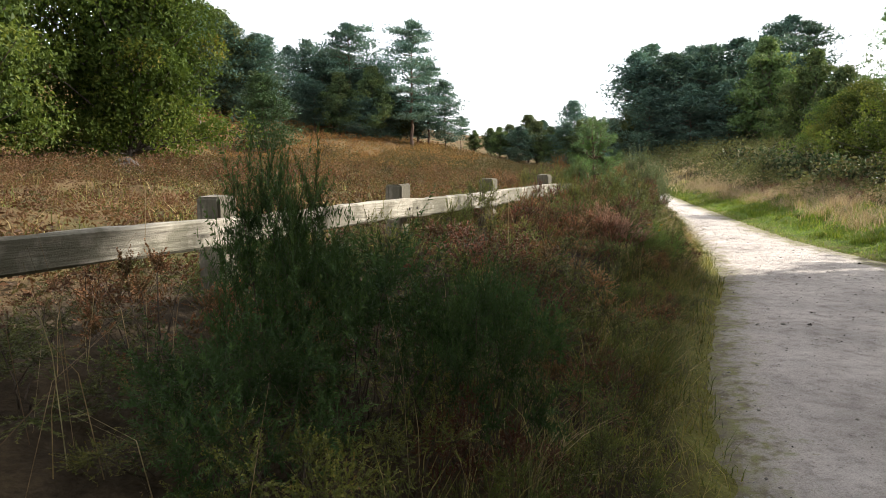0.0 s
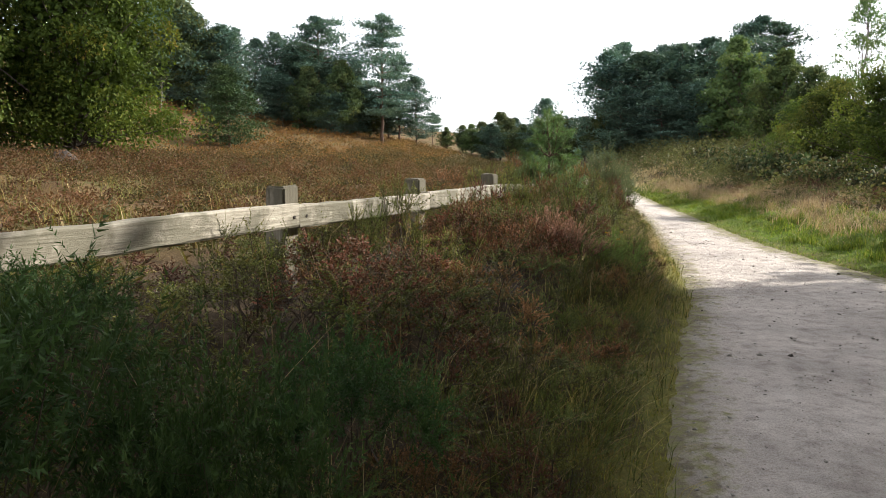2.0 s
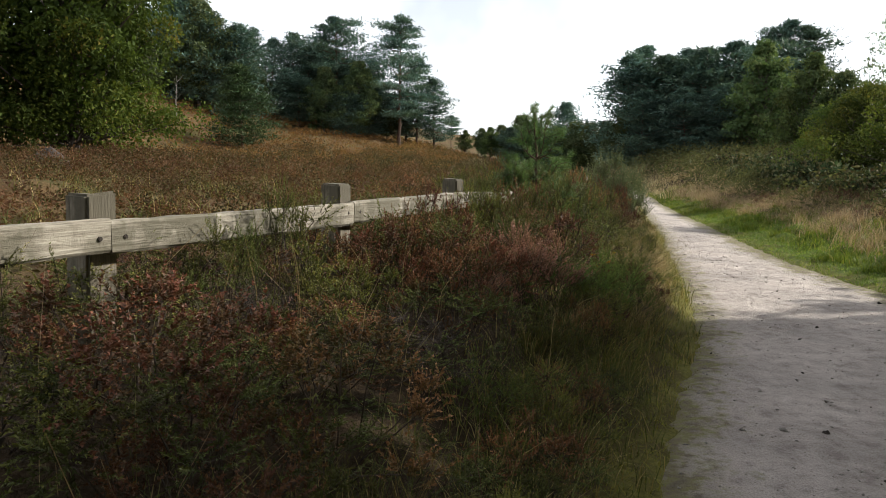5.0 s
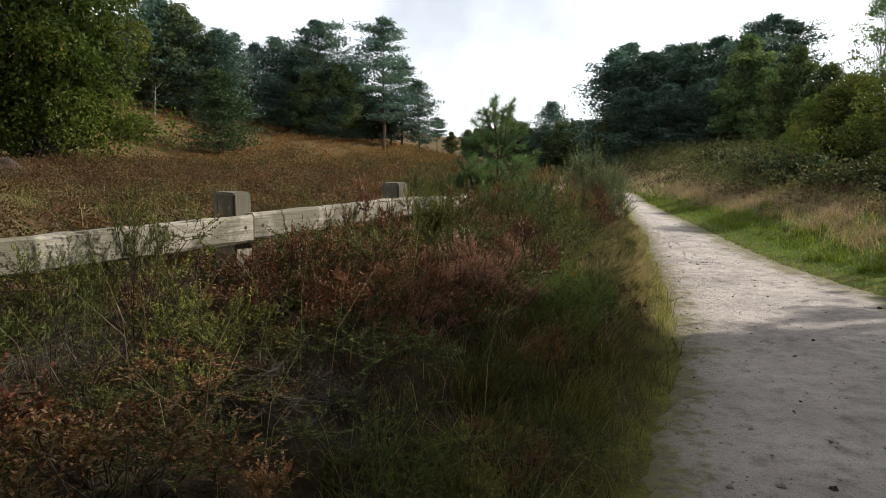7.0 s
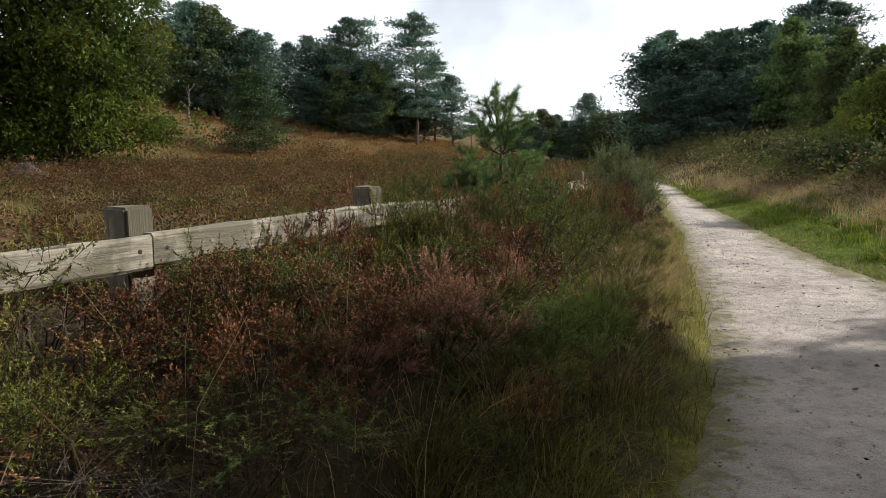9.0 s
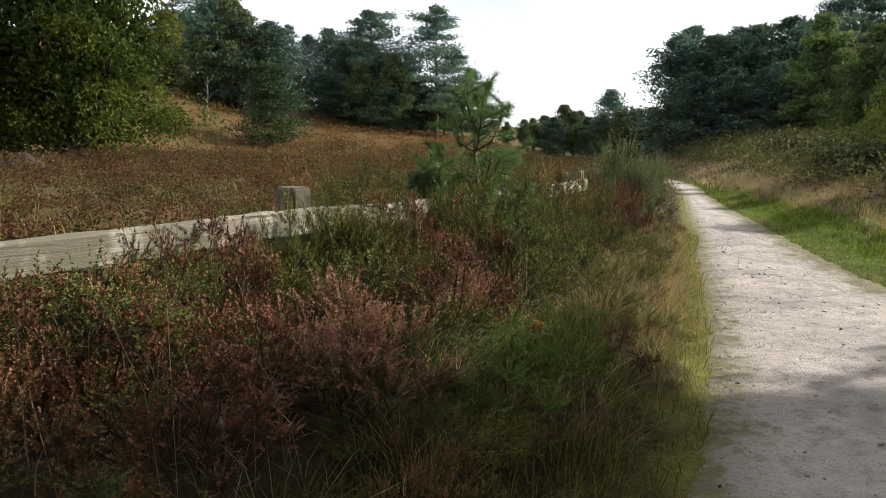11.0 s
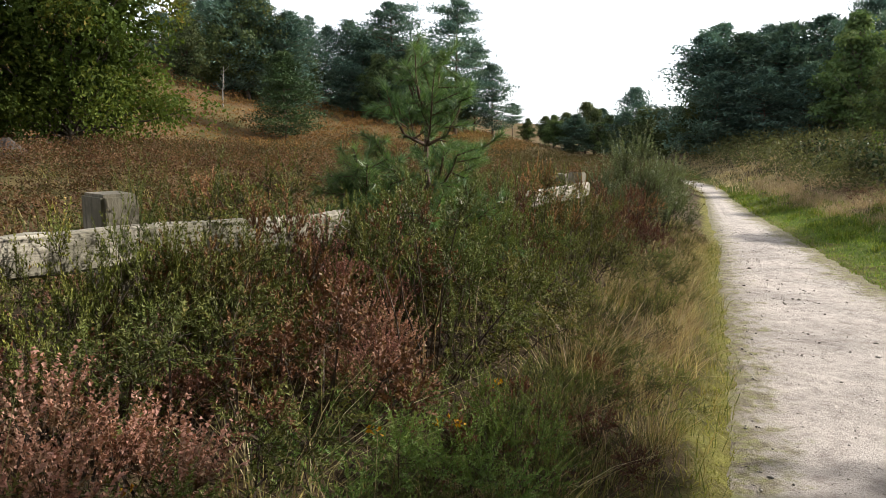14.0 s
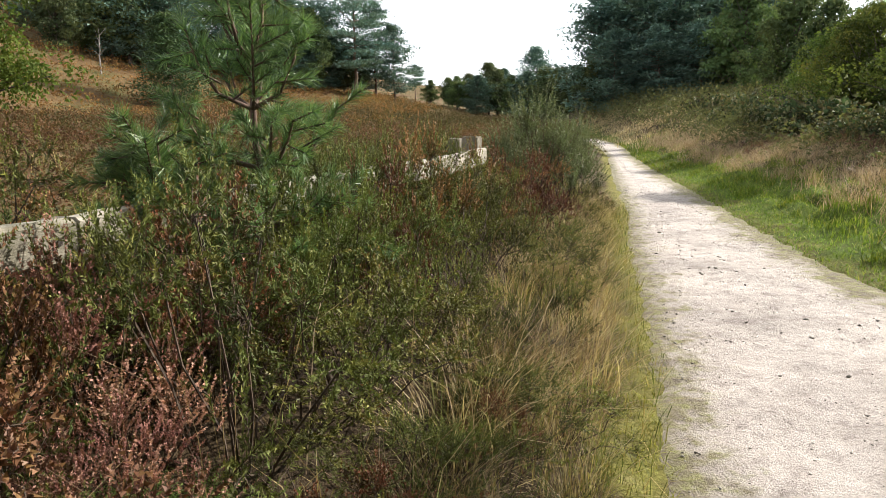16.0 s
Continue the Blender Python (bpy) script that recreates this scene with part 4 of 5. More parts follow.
# patches of faded pink heather: x, y, size, level of the top
PINK = ((1.86, 9.88, 0.95, 1.22), (1.66, 9.75, 0.7, 1.1), (2.15, 9.25, 0.8, 0.94), (1.97, 9.62, 0.8, 1.24), (2.2, 9.15, 0.5, 0.9), (1.75, 9.3, 0.6, 0.8), (0.9, 8.35, 1.0, 0.95), (0.6, 8.0, 0.8, 0.95), (1.35, 8.05, 0.8, 0.92), (1.55, 8.6, 0.7, 1.0), (1.2, 9.15, 0.8, 1.25), (2.15, 10.25, 0.7, 1.2), (1.45, 7.25, 0.6, 0.82))


def plant_bank():
    rng = np.random.RandomState(12)
    count = 0
    for y in np.arange(0.3, 19.5, 0.56):
        for u in np.arange(0.75, 5.0, 0.56):
            yy = y + rng.uniform(-0.24, 0.24)
            uu = u + rng.uniform(-0.22, 0.22)
            x = np.interp(yy, LEFT_Y, LEFT_X) - uu / 0.94
            if (yy > 14 and uu > 3.6) or uu > 3.9 or (uu > 3.3 and rng.rand() < 0.5) or count >= 285:
                continue
            if any(math.hypot(x - q[0], yy - q[1]) < 0.42 * q[2] for q in PINK):
                continue
            m = float(waves(x, yy, 2.0, 31)) + rng.normal() * 0.16
            if m > 0.55:
                key = "heather_rust%d" % rng.randint(3)
            elif m > 0.0:
                key = "gorse_olive%d" % rng.randint(3)
            elif m > -0.4:
                key = "heather_green%d" % rng.randint(3)
            elif m > -0.7:
                key = "heather_brown%d" % rng.randint(2)
            else:
                key = "gorse%d" % rng.randint(2)
            if uu < 1.1 and key.startswith("heather_rust"):
                key = "heather_brown0"
            if rng.rand() < 0.04:
                key = "heather_grey0"
            if uu > 2.6 and key in ("gorse0", "gorse1"):
                key = "heather_brown0"
            if yy > 7 and key in ("gorse0", "gorse1"):
                key = "gorse_olive1"
            if 7.2 < yy < 12.2 and uu < 2.6 and key.startswith("heather_rust"):
                key = "heather_pink" + key[-1] if uu > 1.3 else "gorse_olive0"
            size = rng.uniform(0.8, 1.4) * (0.7 if uu < 1.0 else 1.0)
            tall = np.interp(yy, [3, 5, 7.5, 9, 10.5, 14, 18], [0.42, 0.5, 0.64, 0.76, 0.88, 0.8, 0.62]) * rng.uniform(0.48, 1.15)
            if uu < 1.0:
                tall *= 0.62
            elif uu > 2.8:
                tall *= 0.75
            if key in ("gorse0", "gorse1"):
                tall *= 0.85
            plant_top(key, x, yy, size, ground_at(x, yy) + tall, rng.uniform(0, 360))
            count += 1


plant_bank()
# a closer row in front of the far half of the fence
for k in range(16):
    yy = 7.5 + k * 0.4
    xx = np.interp(yy, [7.25, 8.94, 9.86, 11.95, 13.95], [0.47, 1.30, 1.76, 2.65, 3.50]) + 0.36 + 0.1 * math.sin(k * 2.3)
    key = ("gorse_olive0", "heather_rust2", "gorse0", "gorse_olive2", "heather_brown1")[k % 5]
    plant_top(key, xx, yy, 0.95, np.interp(yy, [7.5, 9, 9.6, 12.8, 13.4], [1.12, 1.3, 1.42, 1.48, 1.2]) + 0.06 * math.sin(k * 1.9), k * 77)
# the bushes that stand out: kind, x, y, breadth, level of the crest
for k, (key, x, y, size, top) in enumerate((
        ("gorse_dark0", -0.57, 2.42, 0.42, 1.58), ("gorse_dark0", -0.3, 2.45, 0.72, 1.3), ("gorse_dark0", 0.1, 2.5, 0.5, 1.14), ("gorse_dark0", -0.72, 3.3, 0.7, 1.2), ("gorse_dark0", -0.6, 1.9, 0.6, 1.05), ("gorse_dark0", 0.3, 3.3, 0.55, 0.98),
        ("gorse_big0", 4.55, 16.3, 1.15, 1.88), ("gorse_big0", 5.0, 16.9, 0.9, 1.62), ("gorse_big0", 4.1, 15.9, 0.7, 1.35),
        ("gorse_olive1", 0.3, 6.28, 0.55, 1.42), ("gorse_olive2", 0.1, 6.0, 0.6, 1.2), ("heather_brown0", 1.18, 8.12, 0.8, 1.34), ("heather_green1", 1.4, 8.5, 0.8, 1.36), ("heather_brown1", 0.98, 7.75, 0.7, 1.28),
        ("gorse1", 2.6, 9.4, 0.7, 0.66), ("gorse_fresh0", 2.3, 9.05, 0.6, 0.72), ("gorse1", 3.0, 9.75, 0.6, 0.58), ("gorse_olive0", 3.3, 10.2, 0.6, 0.56), ("gorse_fresh0", 2.85, 9.3, 0.5, 0.5), ("gorse_olive2", 3.15, 10.7, 0.8, 0.8), ("heather_grey0", 0.35, 5.75, 1.0, 1.0), ("heather_grey0", -0.2, 4.6, 1.0, 1.0),
        ("gorse0", 1.5, 8.66, 0.55, 1.47), ("gorse1", 1.72, 9.15, 0.6, 1.2), ("gorse0", 1.1, 7.9, 0.7, 1.2), ("gorse0", 1.65, 9.0, 0.9, 1.5), ("gorse1", 2.7, 10.2, 0.9, 1.35), ("gorse_olive0", 1.75, 8.9, 1.0, 1.3), ("gorse_olive2", 1.5, 9.95, 0.9, 1.15), ("gorse_olive1", 2.3, 8.9, 0.6, 0.8),
        ("gorse_fresh0", 2.45, 8.3, 1.0, 0.85), ("gorse_fresh0", 2.05, 7.75, 0.8, 0.85), ("gorse_fresh0", 2.75, 8.75, 0.7, 0.8),
        ("heather_rust1", 1.4, 7.2, 1.0, 1.12), ("heather_rust0", 0.95, 7.5, 0.9, 1.16), ("heather_pink1", 1.75, 7.8, 0.9, 1.05), ("heather_rust2", 0.75, 6.85, 0.9, 1.14), ("heather_rust0", 1.25, 6.5, 0.9, 1.08), ("heather_green1", 0.7, 6.0, 0.9, 1.05), ("gorse_olive2", 0.55, 5.4, 0.8, 0.92), ("heather_brown1", 0.0, 4.9, 0.9, 0.95), ("heather_brown0", 0.6, 4.4, 0.9, 0.9))):
    plant_top(key, x, y, size, top, k * 83)

# low young bushes along the foot of the bank
rng = np.random.RandomState(28)
for k in range(34):
    yy, uu = 1.6 + k * 0.28 + rng.uniform(-0.1, 0.1), rng.uniform(0.5, 0.95)
    xx = np.interp(yy, LEFT_Y, LEFT_X) - uu / 0.94
    plant_top(("heather_green0", "gorse1", "heather_brown0", "gorse_olive1", "heather_green2", "gorse_olive0", "heather_rust1")[k % 7], xx, yy, rng.uniform(0.45, 0.75), ground_at(xx, yy) + rng.uniform(0.22, 0.42), k * 59)
# dark clumps of heather in the long grass across the path
rng = np.random.RandomState(27)
for k in range(46):
    yy, ww = rng.uniform(9, 30), rng.uniform(2.0, 5.0)
    xx = np.interp(yy, RIGHT_Y, RIGHT_X) + ww / 0.94
    plant_top(("heather_brown0", "heather_green1", "heather_brown1", "gorse_olive2", "heather_green2")[k % 5], xx, yy, rng.uniform(0.8, 1.3), ground_at(xx, yy) + rng.uniform(0.28, 0.5), k * 71)

for x, y, size, top in PINK:
    plant_top("heather_pink%d" % (int(x * 10) % 3), x, y, size * 1.2, top, x * 500)


# ---- grass ----
def tussock(seed, blades, reach, tall, width, sway):
    rng = np.random.RandomState(seed)
    h = Heap()
    a = rng.uniform(0, 6.283, blades)
    r = reach * np.sqrt(rng.uniform(0, 1, blades))
    root = np.stack([r * np.cos(a), r * np.sin(a), np.full(blades, -0.02)], 1)
    lean = np.stack([np.cos(a), np.sin(a), np.zeros(blades)], 1) * rng.uniform(0.1, sway, (blades, 1)) + rng.normal(size=(blades, 3)) * np.array([0.3, 0.3, 0.05])
    add_blades(h, root, lean, tall * rng.uniform(0.5, 1.2, blades), width, rng)
    return h


TUFTS = {
    "tan": [tussock(80 + k, 90, 0.2, 0.40, 0.0045, 0.9).mesh("dry_tussock", M["grass_tan"]) for k in range(3)],
    "mixed": [tussock(84 + k, 85, 0.2, 0.32, 0.0048, 0.9).mesh("rough_tussock", M["grass_mixed"]) for k in range(3)],
}


def plant_tufts():
    rng = np.random.RandomState(15)
    for k in range(250):
        y = 1.0 + 18 * rng.uniform(0, 1) ** 0.8
        u = abs(rng.normal()) * 0.32 + 0.40 + 0.10 * float(waves(y, y, 1.7, 52))
        x = np.interp(y, LEFT_Y, LEFT_X) - u / 0.94
        if k >= 224:
            y, u = rng.uniform(9.6, 15.5), rng.uniform(0.42, 0.95)
            x = np.interp(y, LEFT_Y, LEFT_X) - u / 0.94
        dry = k >= 224 or rng.rand() < np.clip((y - 7.0) / 4.0, 0.06, 0.75)
        ob = new("grass_tussock", TUFTS["tan" if dry else "mixed"][rng.randint(3)])
        s = rng.uniform(0.6, 1.15) * (0.7 if u < 0.5 else 1.0) * (1.15 if k >= 224 else 1.0)
        ob.matrix_basis = pose(x, y, ground_at(x, y), 0, 0, rng.uniform(0, 360)) @ Matrix.Diagonal((s, s, s, 1))
        tagged(ob, "dry tan grass tussock at the path's edge" if dry else "rough green and straw grass tussock at the path's edge", "grass", "tussocks along the path")


plant_tufts()


def turf(name, label, n, where, tall, width, material, seed, sway=0.5):
    """A spread of short grass blades, as one piece of stuff."""
    rng = np.random.RandomState(seed)
    x, y = where(rng, n)
    n = len(x)
    root = np.stack([x, y, height(x, y) - 0.01], 1)
    lean = rng.normal(size=(n, 3)) * np.array([sway, sway, 0.02])
    h = Heap()
    add_blades(h, root, lean, tall * rng.uniform(0.4, 1.3, n), width, rng, 2)
    tagged(new(name, h.mesh(name, material)), label, "grass", kind="stuff")


def along(edge_y, edge_x, sign, lo, hi, y0, y1, skew=1.0):
    def pick(rng, n):
        y = rng.uniform(y0, y1, n)
        d = lo + (hi - lo) * rng.uniform(0, 1, n) ** skew + 0.08 * waves(y, y, 1.3, 44)
        return np.interp(y, edge_y, edge_x) + sign * d, y
    return pick


def clumps(edge_y, edge_x, sign, lo, hi, y0, y1, many, reach):
    """Blades gathered in tufts."""
    spots = along(edge_y, edge_x, sign, lo, hi, y0, y1)

    def pick(rng, n):
        x, y = spots(rng, many)
        own = rng.randint(0, many, n)
        r = reach * rng.uniform(0.5, 1.4, many)[own]
        return x[own] + rng.normal(size=n) * r, y[own] + rng.normal(size=n) * r
    return pick


turf("edge_moss", "short yellow-green moss and grass along the path's edge", 17000, along(LEFT_Y, LEFT_X, -1, -0.22, 0.5, 1, 20, 0.7), 0.045, 0.005, M["moss"], 91, 0.9)
turf("edge_grass", "thin rough grass under the heather", 7000, along(LEFT_Y, LEFT_X, -1, 0.1, 1.2, 0.5, 20), 0.22, 0.005, M["grass_mixed"], 92)
turf("verge_grass", "short green grass on the verge", 30000, along(RIGHT_Y, RIGHT_X, 1, -0.2, 2.6, 6, 28, 0.9), 0.075, 0.010, M["grass_green"], 93, 0.8)
turf("verge_tufts", "taller tufts of green grass on the verge", 16000, clumps(RIGHT_Y, RIGHT_X, 1, 0.6, 3.0, 7, 30, 240, 0.13), 0.20, 0.011, M["grass_green"], 97, 0.5)
turf("verge_grass_far", "short green grass further along the verge", 9000, along(RIGHT_Y, RIGHT_X, 1, 0.0, 3.0, 28, 52), 0.14, 0.03, M["grass_green"], 94, 0.8)
turf("long_dry_grass", "long dry tan grass behind the verge", 34000, clumps(RIGHT_Y, RIGHT_X, 1, 1.5, 5.5, 9, 46, 520, 0.24), 0.44, 0.008, M["grass_straw"], 95, 0.6)
turf("far_dry_grass", "dry grass on the bank where the path bends away", 16000, clumps(RIGHT_Y, RIGHT_X, 1, 0.6, 9, 36, 92, 420, 0.5), 0.5, 0.035, M["grass_straw"], 99, 0.6)
turf("grass_stalks", "long pale single grass stalks among the heather", 700, along(LEFT_Y, LEFT_X, -1, 0.5, 2.8, 1, 16), 0.75, 0.0035, M["grass_tan"], 98, 0.3)
turf("hill_grass", "dry grass between the bracken", 12000, clumps(LEFT_Y, LEFT_X, -1, 4.5, 16, 4, 60, 260, 0.25), 0.40, 0.016, M["grass_mixed"], 96, 0.4)


# ---- bracken and low heath on the slopes ----
def fronds(name, label, n, where, size, material, seed, lift=0.3, k=22):
    """Hummocks of fronds: each a low dome of leaves that face outwards."""
    rng = np.random.RandomState(seed)
    x, y = where(rng, n)
    n = len(x)
    far = np.clip(np.hypot(x, y) / 28, 0.55, 2.6)
    r = far * rng.uniform(0.3, 0.85, n)
    high = lift * np.clip(far, 0.6, 1.7) * rng.uniform(0.5, 1.3, n)
    ball = unit(rng.normal(size=(n, k, 3)) * np.array([1, 1, 0.8]) + np.array([0, 0, 0.5]))
    ball[..., 2] = np.abs(ball[..., 2])
    c = np.stack([x, y, height(x, y)], 1)[:, None]
    p = c + ball * np.stack([r, r, high], 1)[:, None] * rng.uniform(0.7, 1.1, (n, k, 1))
    out = rng.normal(size=(n, k, 3)) * np.array([1, 1, 0.4]) + ball * 0.5 + np.array([0, 0, 0.25])
    s = (size * far[:, None] ** 0.7 * rng.uniform(0.6, 1.4, (n, k))).ravel()
    tone = (0.75 * rng.uniform(0, 1, (n, 1)) + 0.25 * rng.uniform(0, 1, (n, k))).ravel()
    h = Heap()
    add_leaves(h, p.reshape(-1, 3), out.reshape(-1, 3), s, s * 0.5, rng, face=ball.reshape(-1, 3), tone=tone)
    tagged(new(name, h.mesh(name, material)), label, "undergrowth", kind="stuff")


def hill_spots(u0, u1, y0, y1, keep, seed, skew=1.0):
    def pick(rng, n):
        y = y0 + (y1 - y0) * rng.uniform(0, 1, n) ** skew
        u = rng.uniform(u0, u1, n)
        x = np.interp(y, LEFT_Y, LEFT_X) - u / 0.94
        ok = waves(x, y, 7, seed) + rng.normal(size=n) * 0.5 > keep
        return x[ok], y[ok]
    return pick


def right_spots(w0, w1, y0, y1):
    def pick(rng, n):
        y = y0 + (y1 - y0) * rng.uniform(0, 1, n) ** 1.3
        w = rng.uniform(w0, w1, n)
        return np.interp(y, RIGHT_Y, RIGHT_X) + w / 0.94, y
    return pick


fronds("bracken_near", "russet dead bracken beyond the fence", 1900, hill_spots(3.9, 26, -3, 42, -1.3, 61, 1.15), 0.085, M["bracken"], 101, 0.5, 120)
fronds("bracken_slope", "pale brown bracken on the hillside", 2200, hill_spots(14, 60, 34, 110, -0.8, 62), 0.10, M["bracken_pale"], 102, 0.42, 46)
fronds("heath_beyond_fence", "low green and brown heath beyond the fence", 1900, hill_spots(3.8, 30, 1, 75, -0.1, 63, 1.2), 0.08, M["heath_low"], 103, 0.5, 80)
fronds("heath_valley", "low heath on the valley floor", 2400, hill_spots(0.9, 22, 17, 110, -1.5, 64, 1.4), 0.08, M["heath_low"], 104, 0.5, 32)
fronds("heath_right", "low heath and scrub beside the verge", 2600, right_spots(2.8, 22, 16, 90), 0.11, M["scrub"], 105, 0.9, 30)


# ---- bramble scrub ----
def bramble_kit(seed, wide, tall):
    rng = np.random.RandomState(seed)
    wood, leaves = Heap(), Heap()
    for k in range(34):
        a = rng.uniform(0, 6.283)
        r = wide * rng.uniform(0.3, 1.0)
        tip = np.array([r * math.cos(a), r * math.sin(a), tall * rng.uniform(0.1, 0.6)])
        mid = tip * np.array([0.55, 0.55, 0]) + np.array([0, 0, tall * rng.uniform(0.7, 1.1)])
        t = np.linspace(0, 1, 5)[:, None]
        line = 2 * t * (1 - t) * mid * 1.2 + t * t * tip
        add_tube(wood, line, np.linspace(0.010, 0.004, 5), 3)
        m = 30
        tt = rng.uniform(0.2, 1, (m, 1))
        p = 2 * tt * (1 - tt) * mid * 1.2 + tt * tt * tip + rng.normal(size=(m, 3)) * 0.10
        add_leaves(leaves, p, rng.normal(size=(m, 3)) + np.array([0, 0, 0.2]), 0.15 * rng.uniform(0.6, 1.3, m), 0.10, rng)
    return wood.mesh("bramble_canes", M["twig"]), leaves.mesh("bramble_foliage", M["bramble"])


BRAMBLES = [bramble_kit(110 + k, 1.2, 0.9) for k in range(3)]


def plant_scrub():
    rng = np.random.RandomState(19)
    for k in range(64):
        y = rng.uniform(13, 54)
        w = rng.uniform(4.0, 9.0) + (y - 13) * 0.03
        x = np.interp(y, RIGHT_Y, RIGHT_X) + w / 0.94
        e = thing("bramble_bush", x, y, "arching bramble bush with dark and silvery leaves", "bush", "brambles behind the verge", turn=rng.uniform(0, 360), size=rng.uniform(0.8, 1.25) * (1 + (y - 13) * 0.012))
        kit_ = BRAMBLES[rng.randint(3)]
        child("woody_base", kit_[0], e)
        child("foliage", kit_[1], e)


plant_scrub()

# ---- fence ----
def timber(name, length, thick, deep, material, seed, slope=0.0):
    """A sawn timber along x, worn edges, slightly twisted and uneven."""
    rng = np.random.RandomState(seed)
    n = max(4, int(length / 0.12))
    c = 0.012
    prof = np.array([(-thick / 2 + c, -deep / 2), (thick / 2 - c, -deep / 2), (thick / 2, -deep / 2 + c), (thick / 2, deep / 2 - c), (thick / 2 - c, deep / 2), (-thick / 2 + c, deep / 2), (-thick / 2, deep / 2 - c), (-thick / 2, -deep / 2 + c)])
    xs = np.linspace(0, length, n + 1)
    wob = np.cumsum(rng.normal(size=(n + 1, 2)) * 0.0015, 0)
    v = np.zeros((n + 1, 8, 3))
    v[..., 0] = xs[:, None]
    v[..., 1] = prof[None, :, 0] + wob[:, :1] + rng.normal(size=(n + 1, 8)) * 0.0015
    v[..., 2] = prof[None, :, 1] + wob[:, 1:] + rng.normal(size=(n + 1, 8)) * 0.002 + slope * xs[:, None]
    k, j = np.meshgrid(np.arange(n), np.arange(8), indexing="ij")
    q = np.stack([k * 8 + j, k * 8 + (j + 1) % 8, (k + 1) * 8 + (j + 1) % 8, (k + 1) * 8 + j], -1).reshape(-1, 4)
    me = bpy.data.meshes.new(name)
    faces = [list(map(int, f)) for f in q] + [list(range(8)), [n * 8 + i for i in range(7, -1, -1)]]
    me.from_pydata([tuple(p) for p in v.reshape(-1, 3)], [], faces)
    me.materials.append(material)
    me.update()
    return me


def post_mesh(name, wide, tall, material, seed):
    """A square post with chamfered arrises and a worn, sloping top."""
    rng = np.random.RandomState(seed)
    bm = bmesh.new()
    bmesh.ops.create_cube(bm, size=1.0)
    for v in bm.verts:
        v.co.x *= wide
        v.co.y *= wide
        v.co.z = tall / 2 + v.co.z * tall
        if v.co.z > tall / 2:
            v.co.z += rng.normal() * 0.008
    bmesh.ops.bevel(bm, geom=bm.edges[:], offset=0.012, segments=2, affect="EDGES")
    # swap axes so that the grain, which runs along local x, runs up the post
    for v in bm.verts:
        v.co = Vector((v.co.z, v.co.y, -v.co.x))
    me = bpy.data.meshes.new(name)
    bm.to_mesh(me)
    bm.free()
    me.materials.append(material)
    return me


def build_fence(label, posts, rail_drop, thick, deep, wide, post_mat, rail_mat, seed, front=1.0, group=""):
    e = new("fence")
    e.matrix_basis = Matrix.Translation((posts[0][0], posts[0][1], ground_at(posts[0][0], posts[0][1])))
    tagged(e, label, "fence", group)
    inv = e.matrix_basis.inverted()
    for k, (x, y, top, cut) in enumerate(posts):
        nx, ny = (posts[k + 1][0] - x, posts[k + 1][1] - y) if k + 1 < len(posts) else (x - posts[k - 1][0], y - posts[k - 1][1])
        turn = math.degrees(math.atan2(ny, nx))
        g = ground_at(x, y) - 0.3
        ob = child("post", post_mesh("post", wide, top - cut - g, post_mat, seed + k), e)
        ob.matrix_basis = inv @ pose(x, y, g, 0, 0, turn + (k * 37 % 5 - 2)) @ pose(0, 0, 0, 0, -90 + (k * 23 % 5 - 2) * 0.5, 0)
    off = front * (wide / 2 + thick / 2 + 0.003)
    for k in range(len(posts) - 1):
        a, b = Vector(posts[k][:3]), Vector(posts[k + 1][:3])
        d = b - a
        flat = Vector((d.x, d.y, 0))
        turn = math.degrees(math.atan2(d.y, d.x))
        side = Vector((flat.y, -flat.x, 0)).normalized()
        lap = 0.0 if k else 0.10
        ob = child("rail", timber("rail", flat.length + lap - 0.006, thick, deep, rail_mat, seed + 40 + k, d.z / flat.length), e)
        p = a + side * off - flat.normalized() * lap
        for end in (0.07, flat.length - 0.07):
            h = Heap()
            c = np.array(a + flat.normalized() * end + side * (off + thick / 2 * (1 if front > 0 else -1)) + Vector((0, 0, d.z * end / flat.length - rail_drop - deep / 2)))
            s_ = np.array(side)
            add_tube(h, np.stack([c - s_ * 0.005, c + s_ * 0.004, c + s_ * 0.0045]), np.array([0.011, 0.011, 0.001]), 8)
            bolt = child("bolt", h.mesh("bolt", M["clod"]), e, "rusty dark bolt head")
            bolt.matrix_basis = inv
        ob.matrix_basis = inv @ pose(p.x, p.y, a.z - rail_drop - deep / 2, 0, 0, turn)
    return e


# post: x, y, level of a full post's top, cut off below it
FENCE = [(-2.95, 0.0, 1.36, 0), (-2.05, 1.85, 1.36, 0), (-1.19, 3.68, 1.36, 0), (-0.37, 5.59, 1.37, 0), (0.47, 7.25, 1.395, 0), (1.30, 8.94, 1.42, 0), (1.76, 9.86, 1.40, 0.12), (2.65, 11.95, 1.41, 0.1), (3.50, 13.95, 1.44, 0)]
build_fence("low weathered grey timber rail fence standing in heather", FENCE, 0.113, 0.07, 0.145, 0.15, M["post"], M["rail"], 200, 1.0, "rail fences")
build_fence("dark weathered rail fence across the heath", [(3.35, 14.1, 1.42, 0), (1.75, 15.2, 1.12, 0.06)], 0.06, 0.07, 0.12, 0.13, M["post"], M["rail_dark"], 260, 1.0, "rail fences")


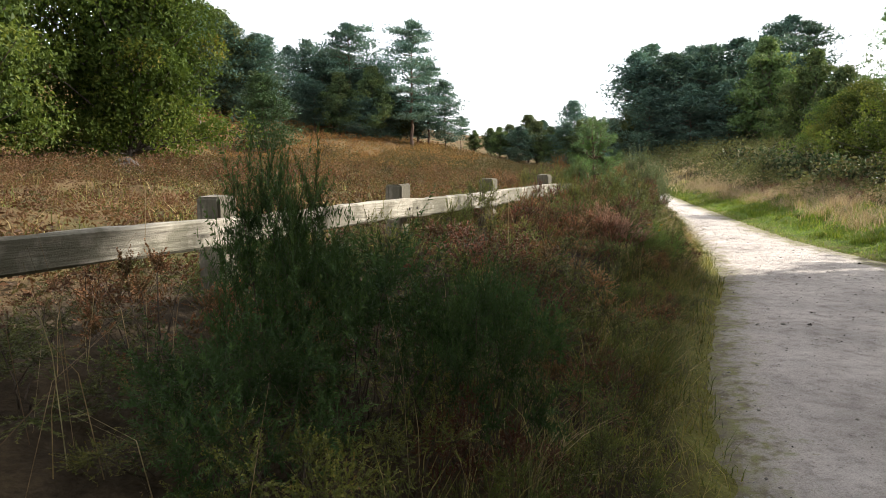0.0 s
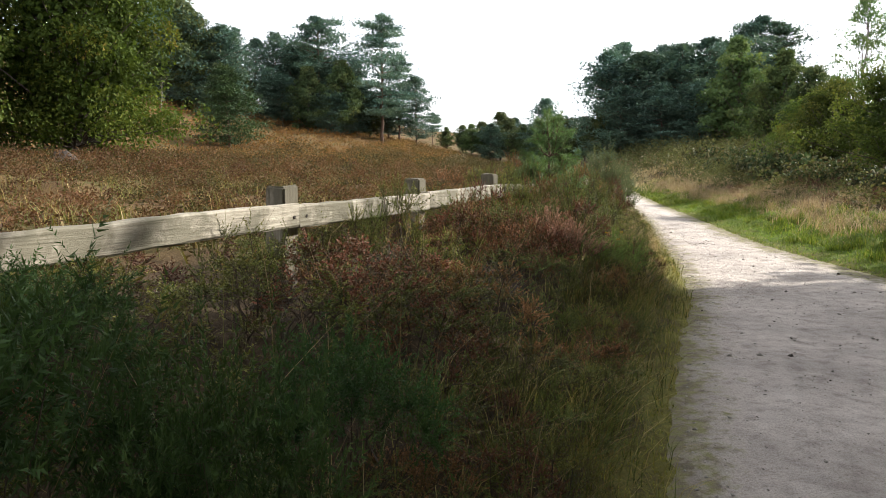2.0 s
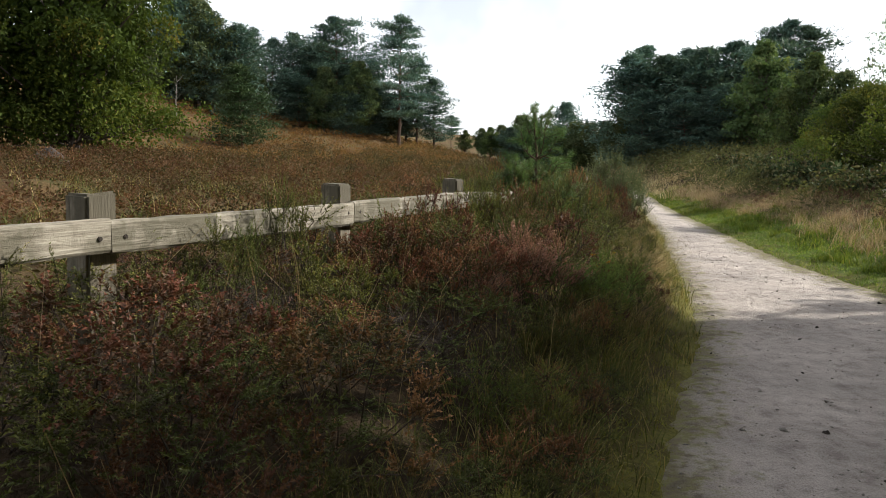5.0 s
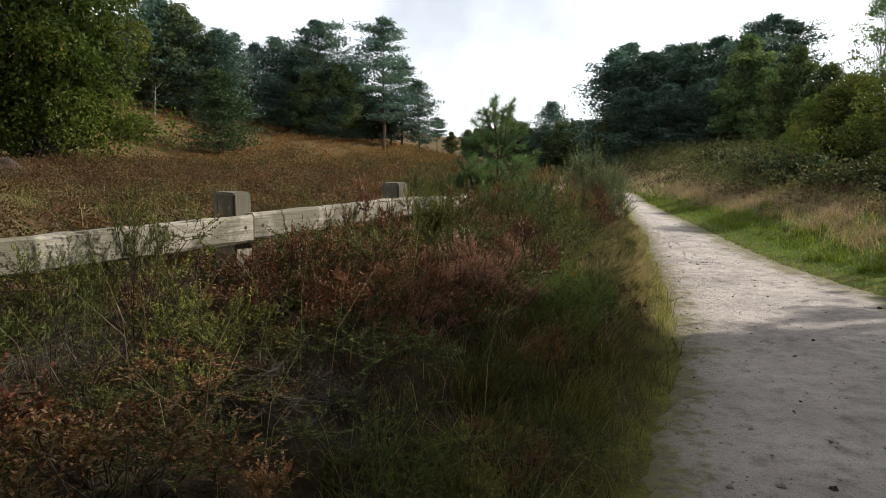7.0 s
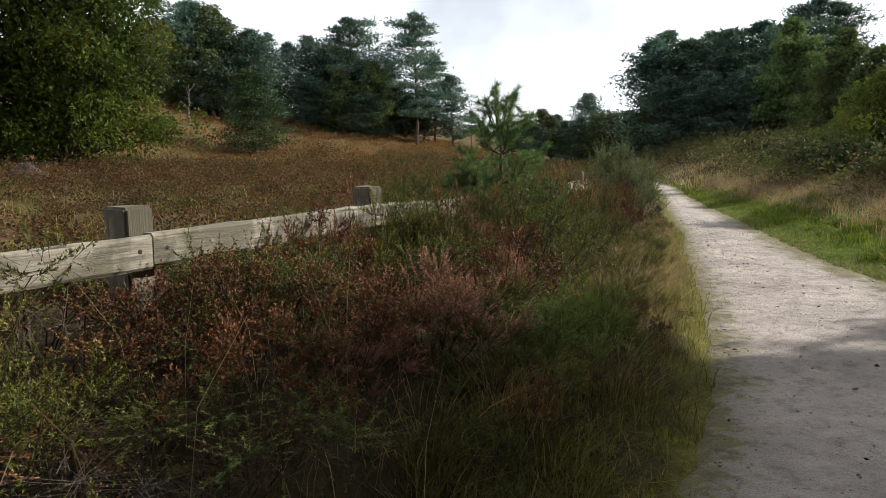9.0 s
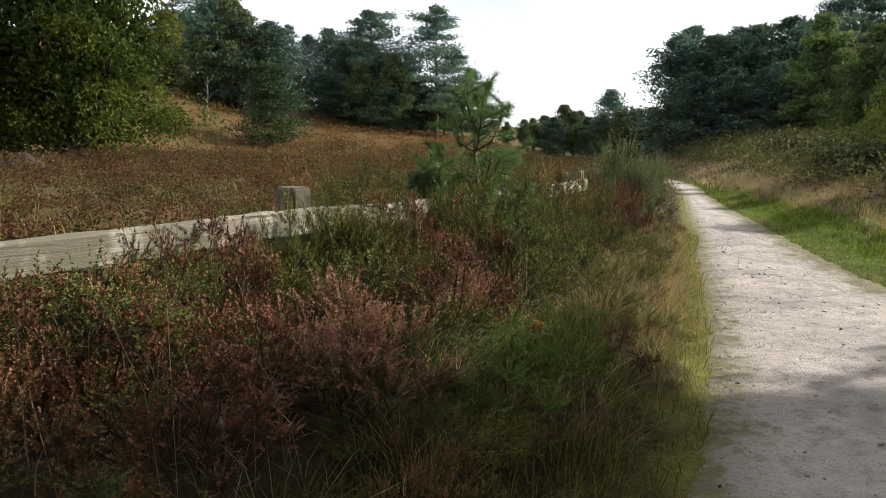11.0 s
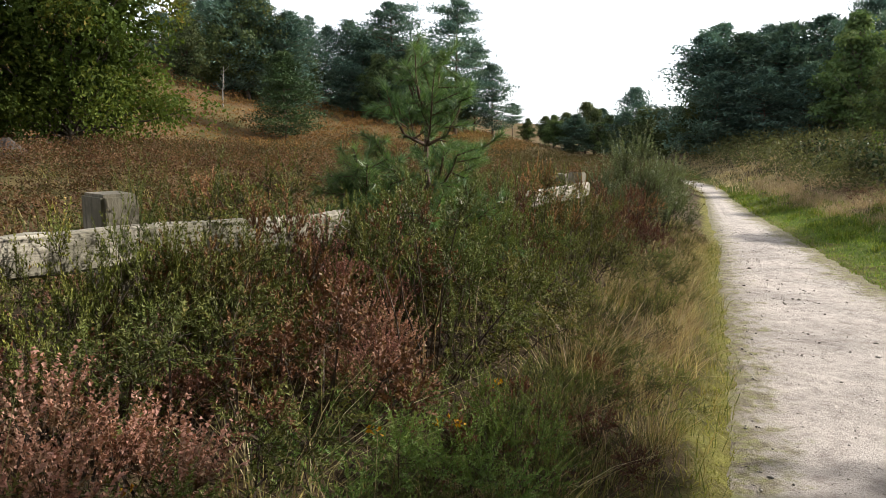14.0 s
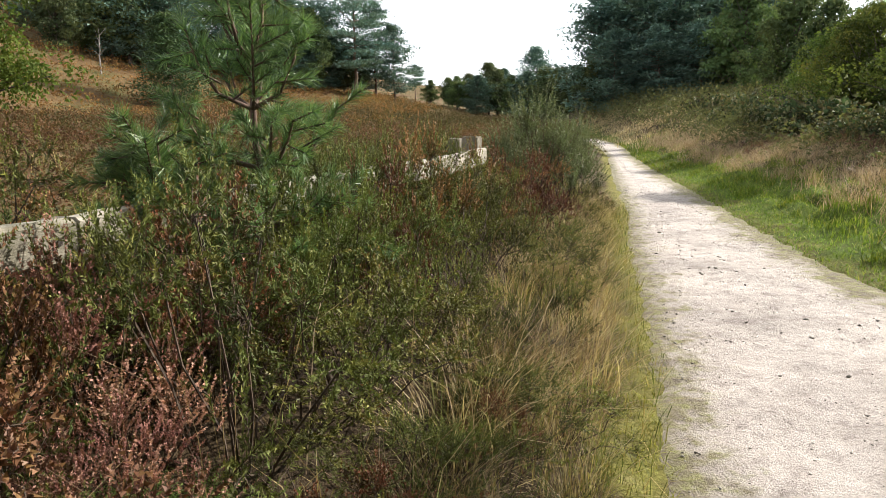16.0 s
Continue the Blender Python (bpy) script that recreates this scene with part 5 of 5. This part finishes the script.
# ---- grit and clods on the path ----
def scatter_stones(name, label, n, size, material, seed, y0, y1):
    rng = np.random.RandomState(seed)
    h = Heap()
    y = rng.uniform(y0, y1, n)
    xl, xr = np.interp(y, LEFT_Y, LEFT_X), np.interp(y, RIGHT_Y, RIGHT_X)
    f = rng.beta(0.7, 0.8, n)
    x = xl + (xr - xl) * f
    edge = np.minimum(f, 1 - f) * (xr - xl)
    z = 0.014 + 0.03 * np.clip(edge, 0, 0.8)
    s = size * rng.lognormal(0, 0.5, n)
    octa = np.array([(1, 0, 0), (0, 1, 0), (-1, 0, 0), (0, -1, 0), (0, 0, 0.6), (0, 0, -0.5)])
    v = octa[None] * rng.uniform(0.6, 1.2, (n, 6, 1)) + rng.normal(size=(n, 6, 3)) * 0.12
    a = rng.uniform(0, 6.283, n)
    vx = v[..., 0] * np.cos(a)[:, None] - v[..., 1] * np.sin(a)[:, None]
    vy = v[..., 0] * np.sin(a)[:, None] + v[..., 1] * np.cos(a)[:, None]
    v = np.stack([vx, vy, v[..., 2]], -1) * s[:, None, None] + np.stack([x, y, z], 1)[:, None]
    t = np.array([(0, 1, 4), (1, 2, 4), (2, 3, 4), (3, 0, 4), (1, 0, 5), (2, 1, 5), (3, 2, 5), (0, 3, 5)])
    h.add(v.reshape(-1, 3), tris=(np.arange(n)[:, None, None] * 6 + t[None]).reshape(-1, 3))
    tagged(new(name, h.mesh(name, material, True)), label, "gravel", kind="stuff")


scatter_stones("path_grit", "pale grit and small stones on the path", 4200, 0.0065, M["stone"], 301, 1, 24)
scatter_stones("path_litter", "dark bits of litter and clods on the path", 130, 0.008, M["clod"], 302, 1, 24)


# ---- single lumps ----
def lump(name, x, y, wide, tall, material, label, category, seed, rings=10, around=18):
    """A low uneven heap."""
    rng = np.random.RandomState(seed)
    f = np.linspace(0, 1, rings + 1)[1:, None]
    a = np.linspace(0, 6.283, around, endpoint=False)[None, :]
    px, py = wide * f * np.cos(a), wide * f * np.sin(a)
    rough = 1 + 0.25 * waves(px, py, wide * 0.9, seed) + rng.normal(size=px.shape) * 0.05
    pz = tall * np.clip(1 - f ** 2.2, 0, 1) * rough - 0.08 * tall * f
    v = np.concatenate([[[0, 0, tall]], np.stack([px, py, pz], -1).reshape(-1, 3)])
    i, j = np.meshgrid(np.arange(rings - 1), np.arange(around), indexing="ij")
    j2 = (j + 1) % around
    q = np.stack([1 + i * around + j, 1 + (i + 1) * around + j, 1 + (i + 1) * around + j2, 1 + i * around + j2], -1).reshape(-1, 4)
    k = np.arange(around)
    t = np.stack([np.zeros(around, int), 1 + k, 1 + (k + 1) % around], -1)
    ob = new(name, mesh_of(name, v, [t, q], material, True))
    ob.matrix_basis = pose(x, y, max(ground_at(x, y), 0.03 if left_of_path(x, y) < 0 else -9), 0, 0, seed * 40)
    return tagged(ob, label, category)


lump("earth_mound", -11.2, 24.8, 0.75, 0.5, M["mound"], "grey-brown earth mound in the bracken", "mound", 1)
lump("dark_clod", 3.45, 6.43, 0.028, 0.022, M["clod"], "small dark clod lying on the sandy path", "clod", 2, 4, 9)
lump("dark_clod", 4.95, 9.3, 0.022, 0.016, M["clod"], "small dark clod lying on the sandy path", "clod", 3, 4, 9)
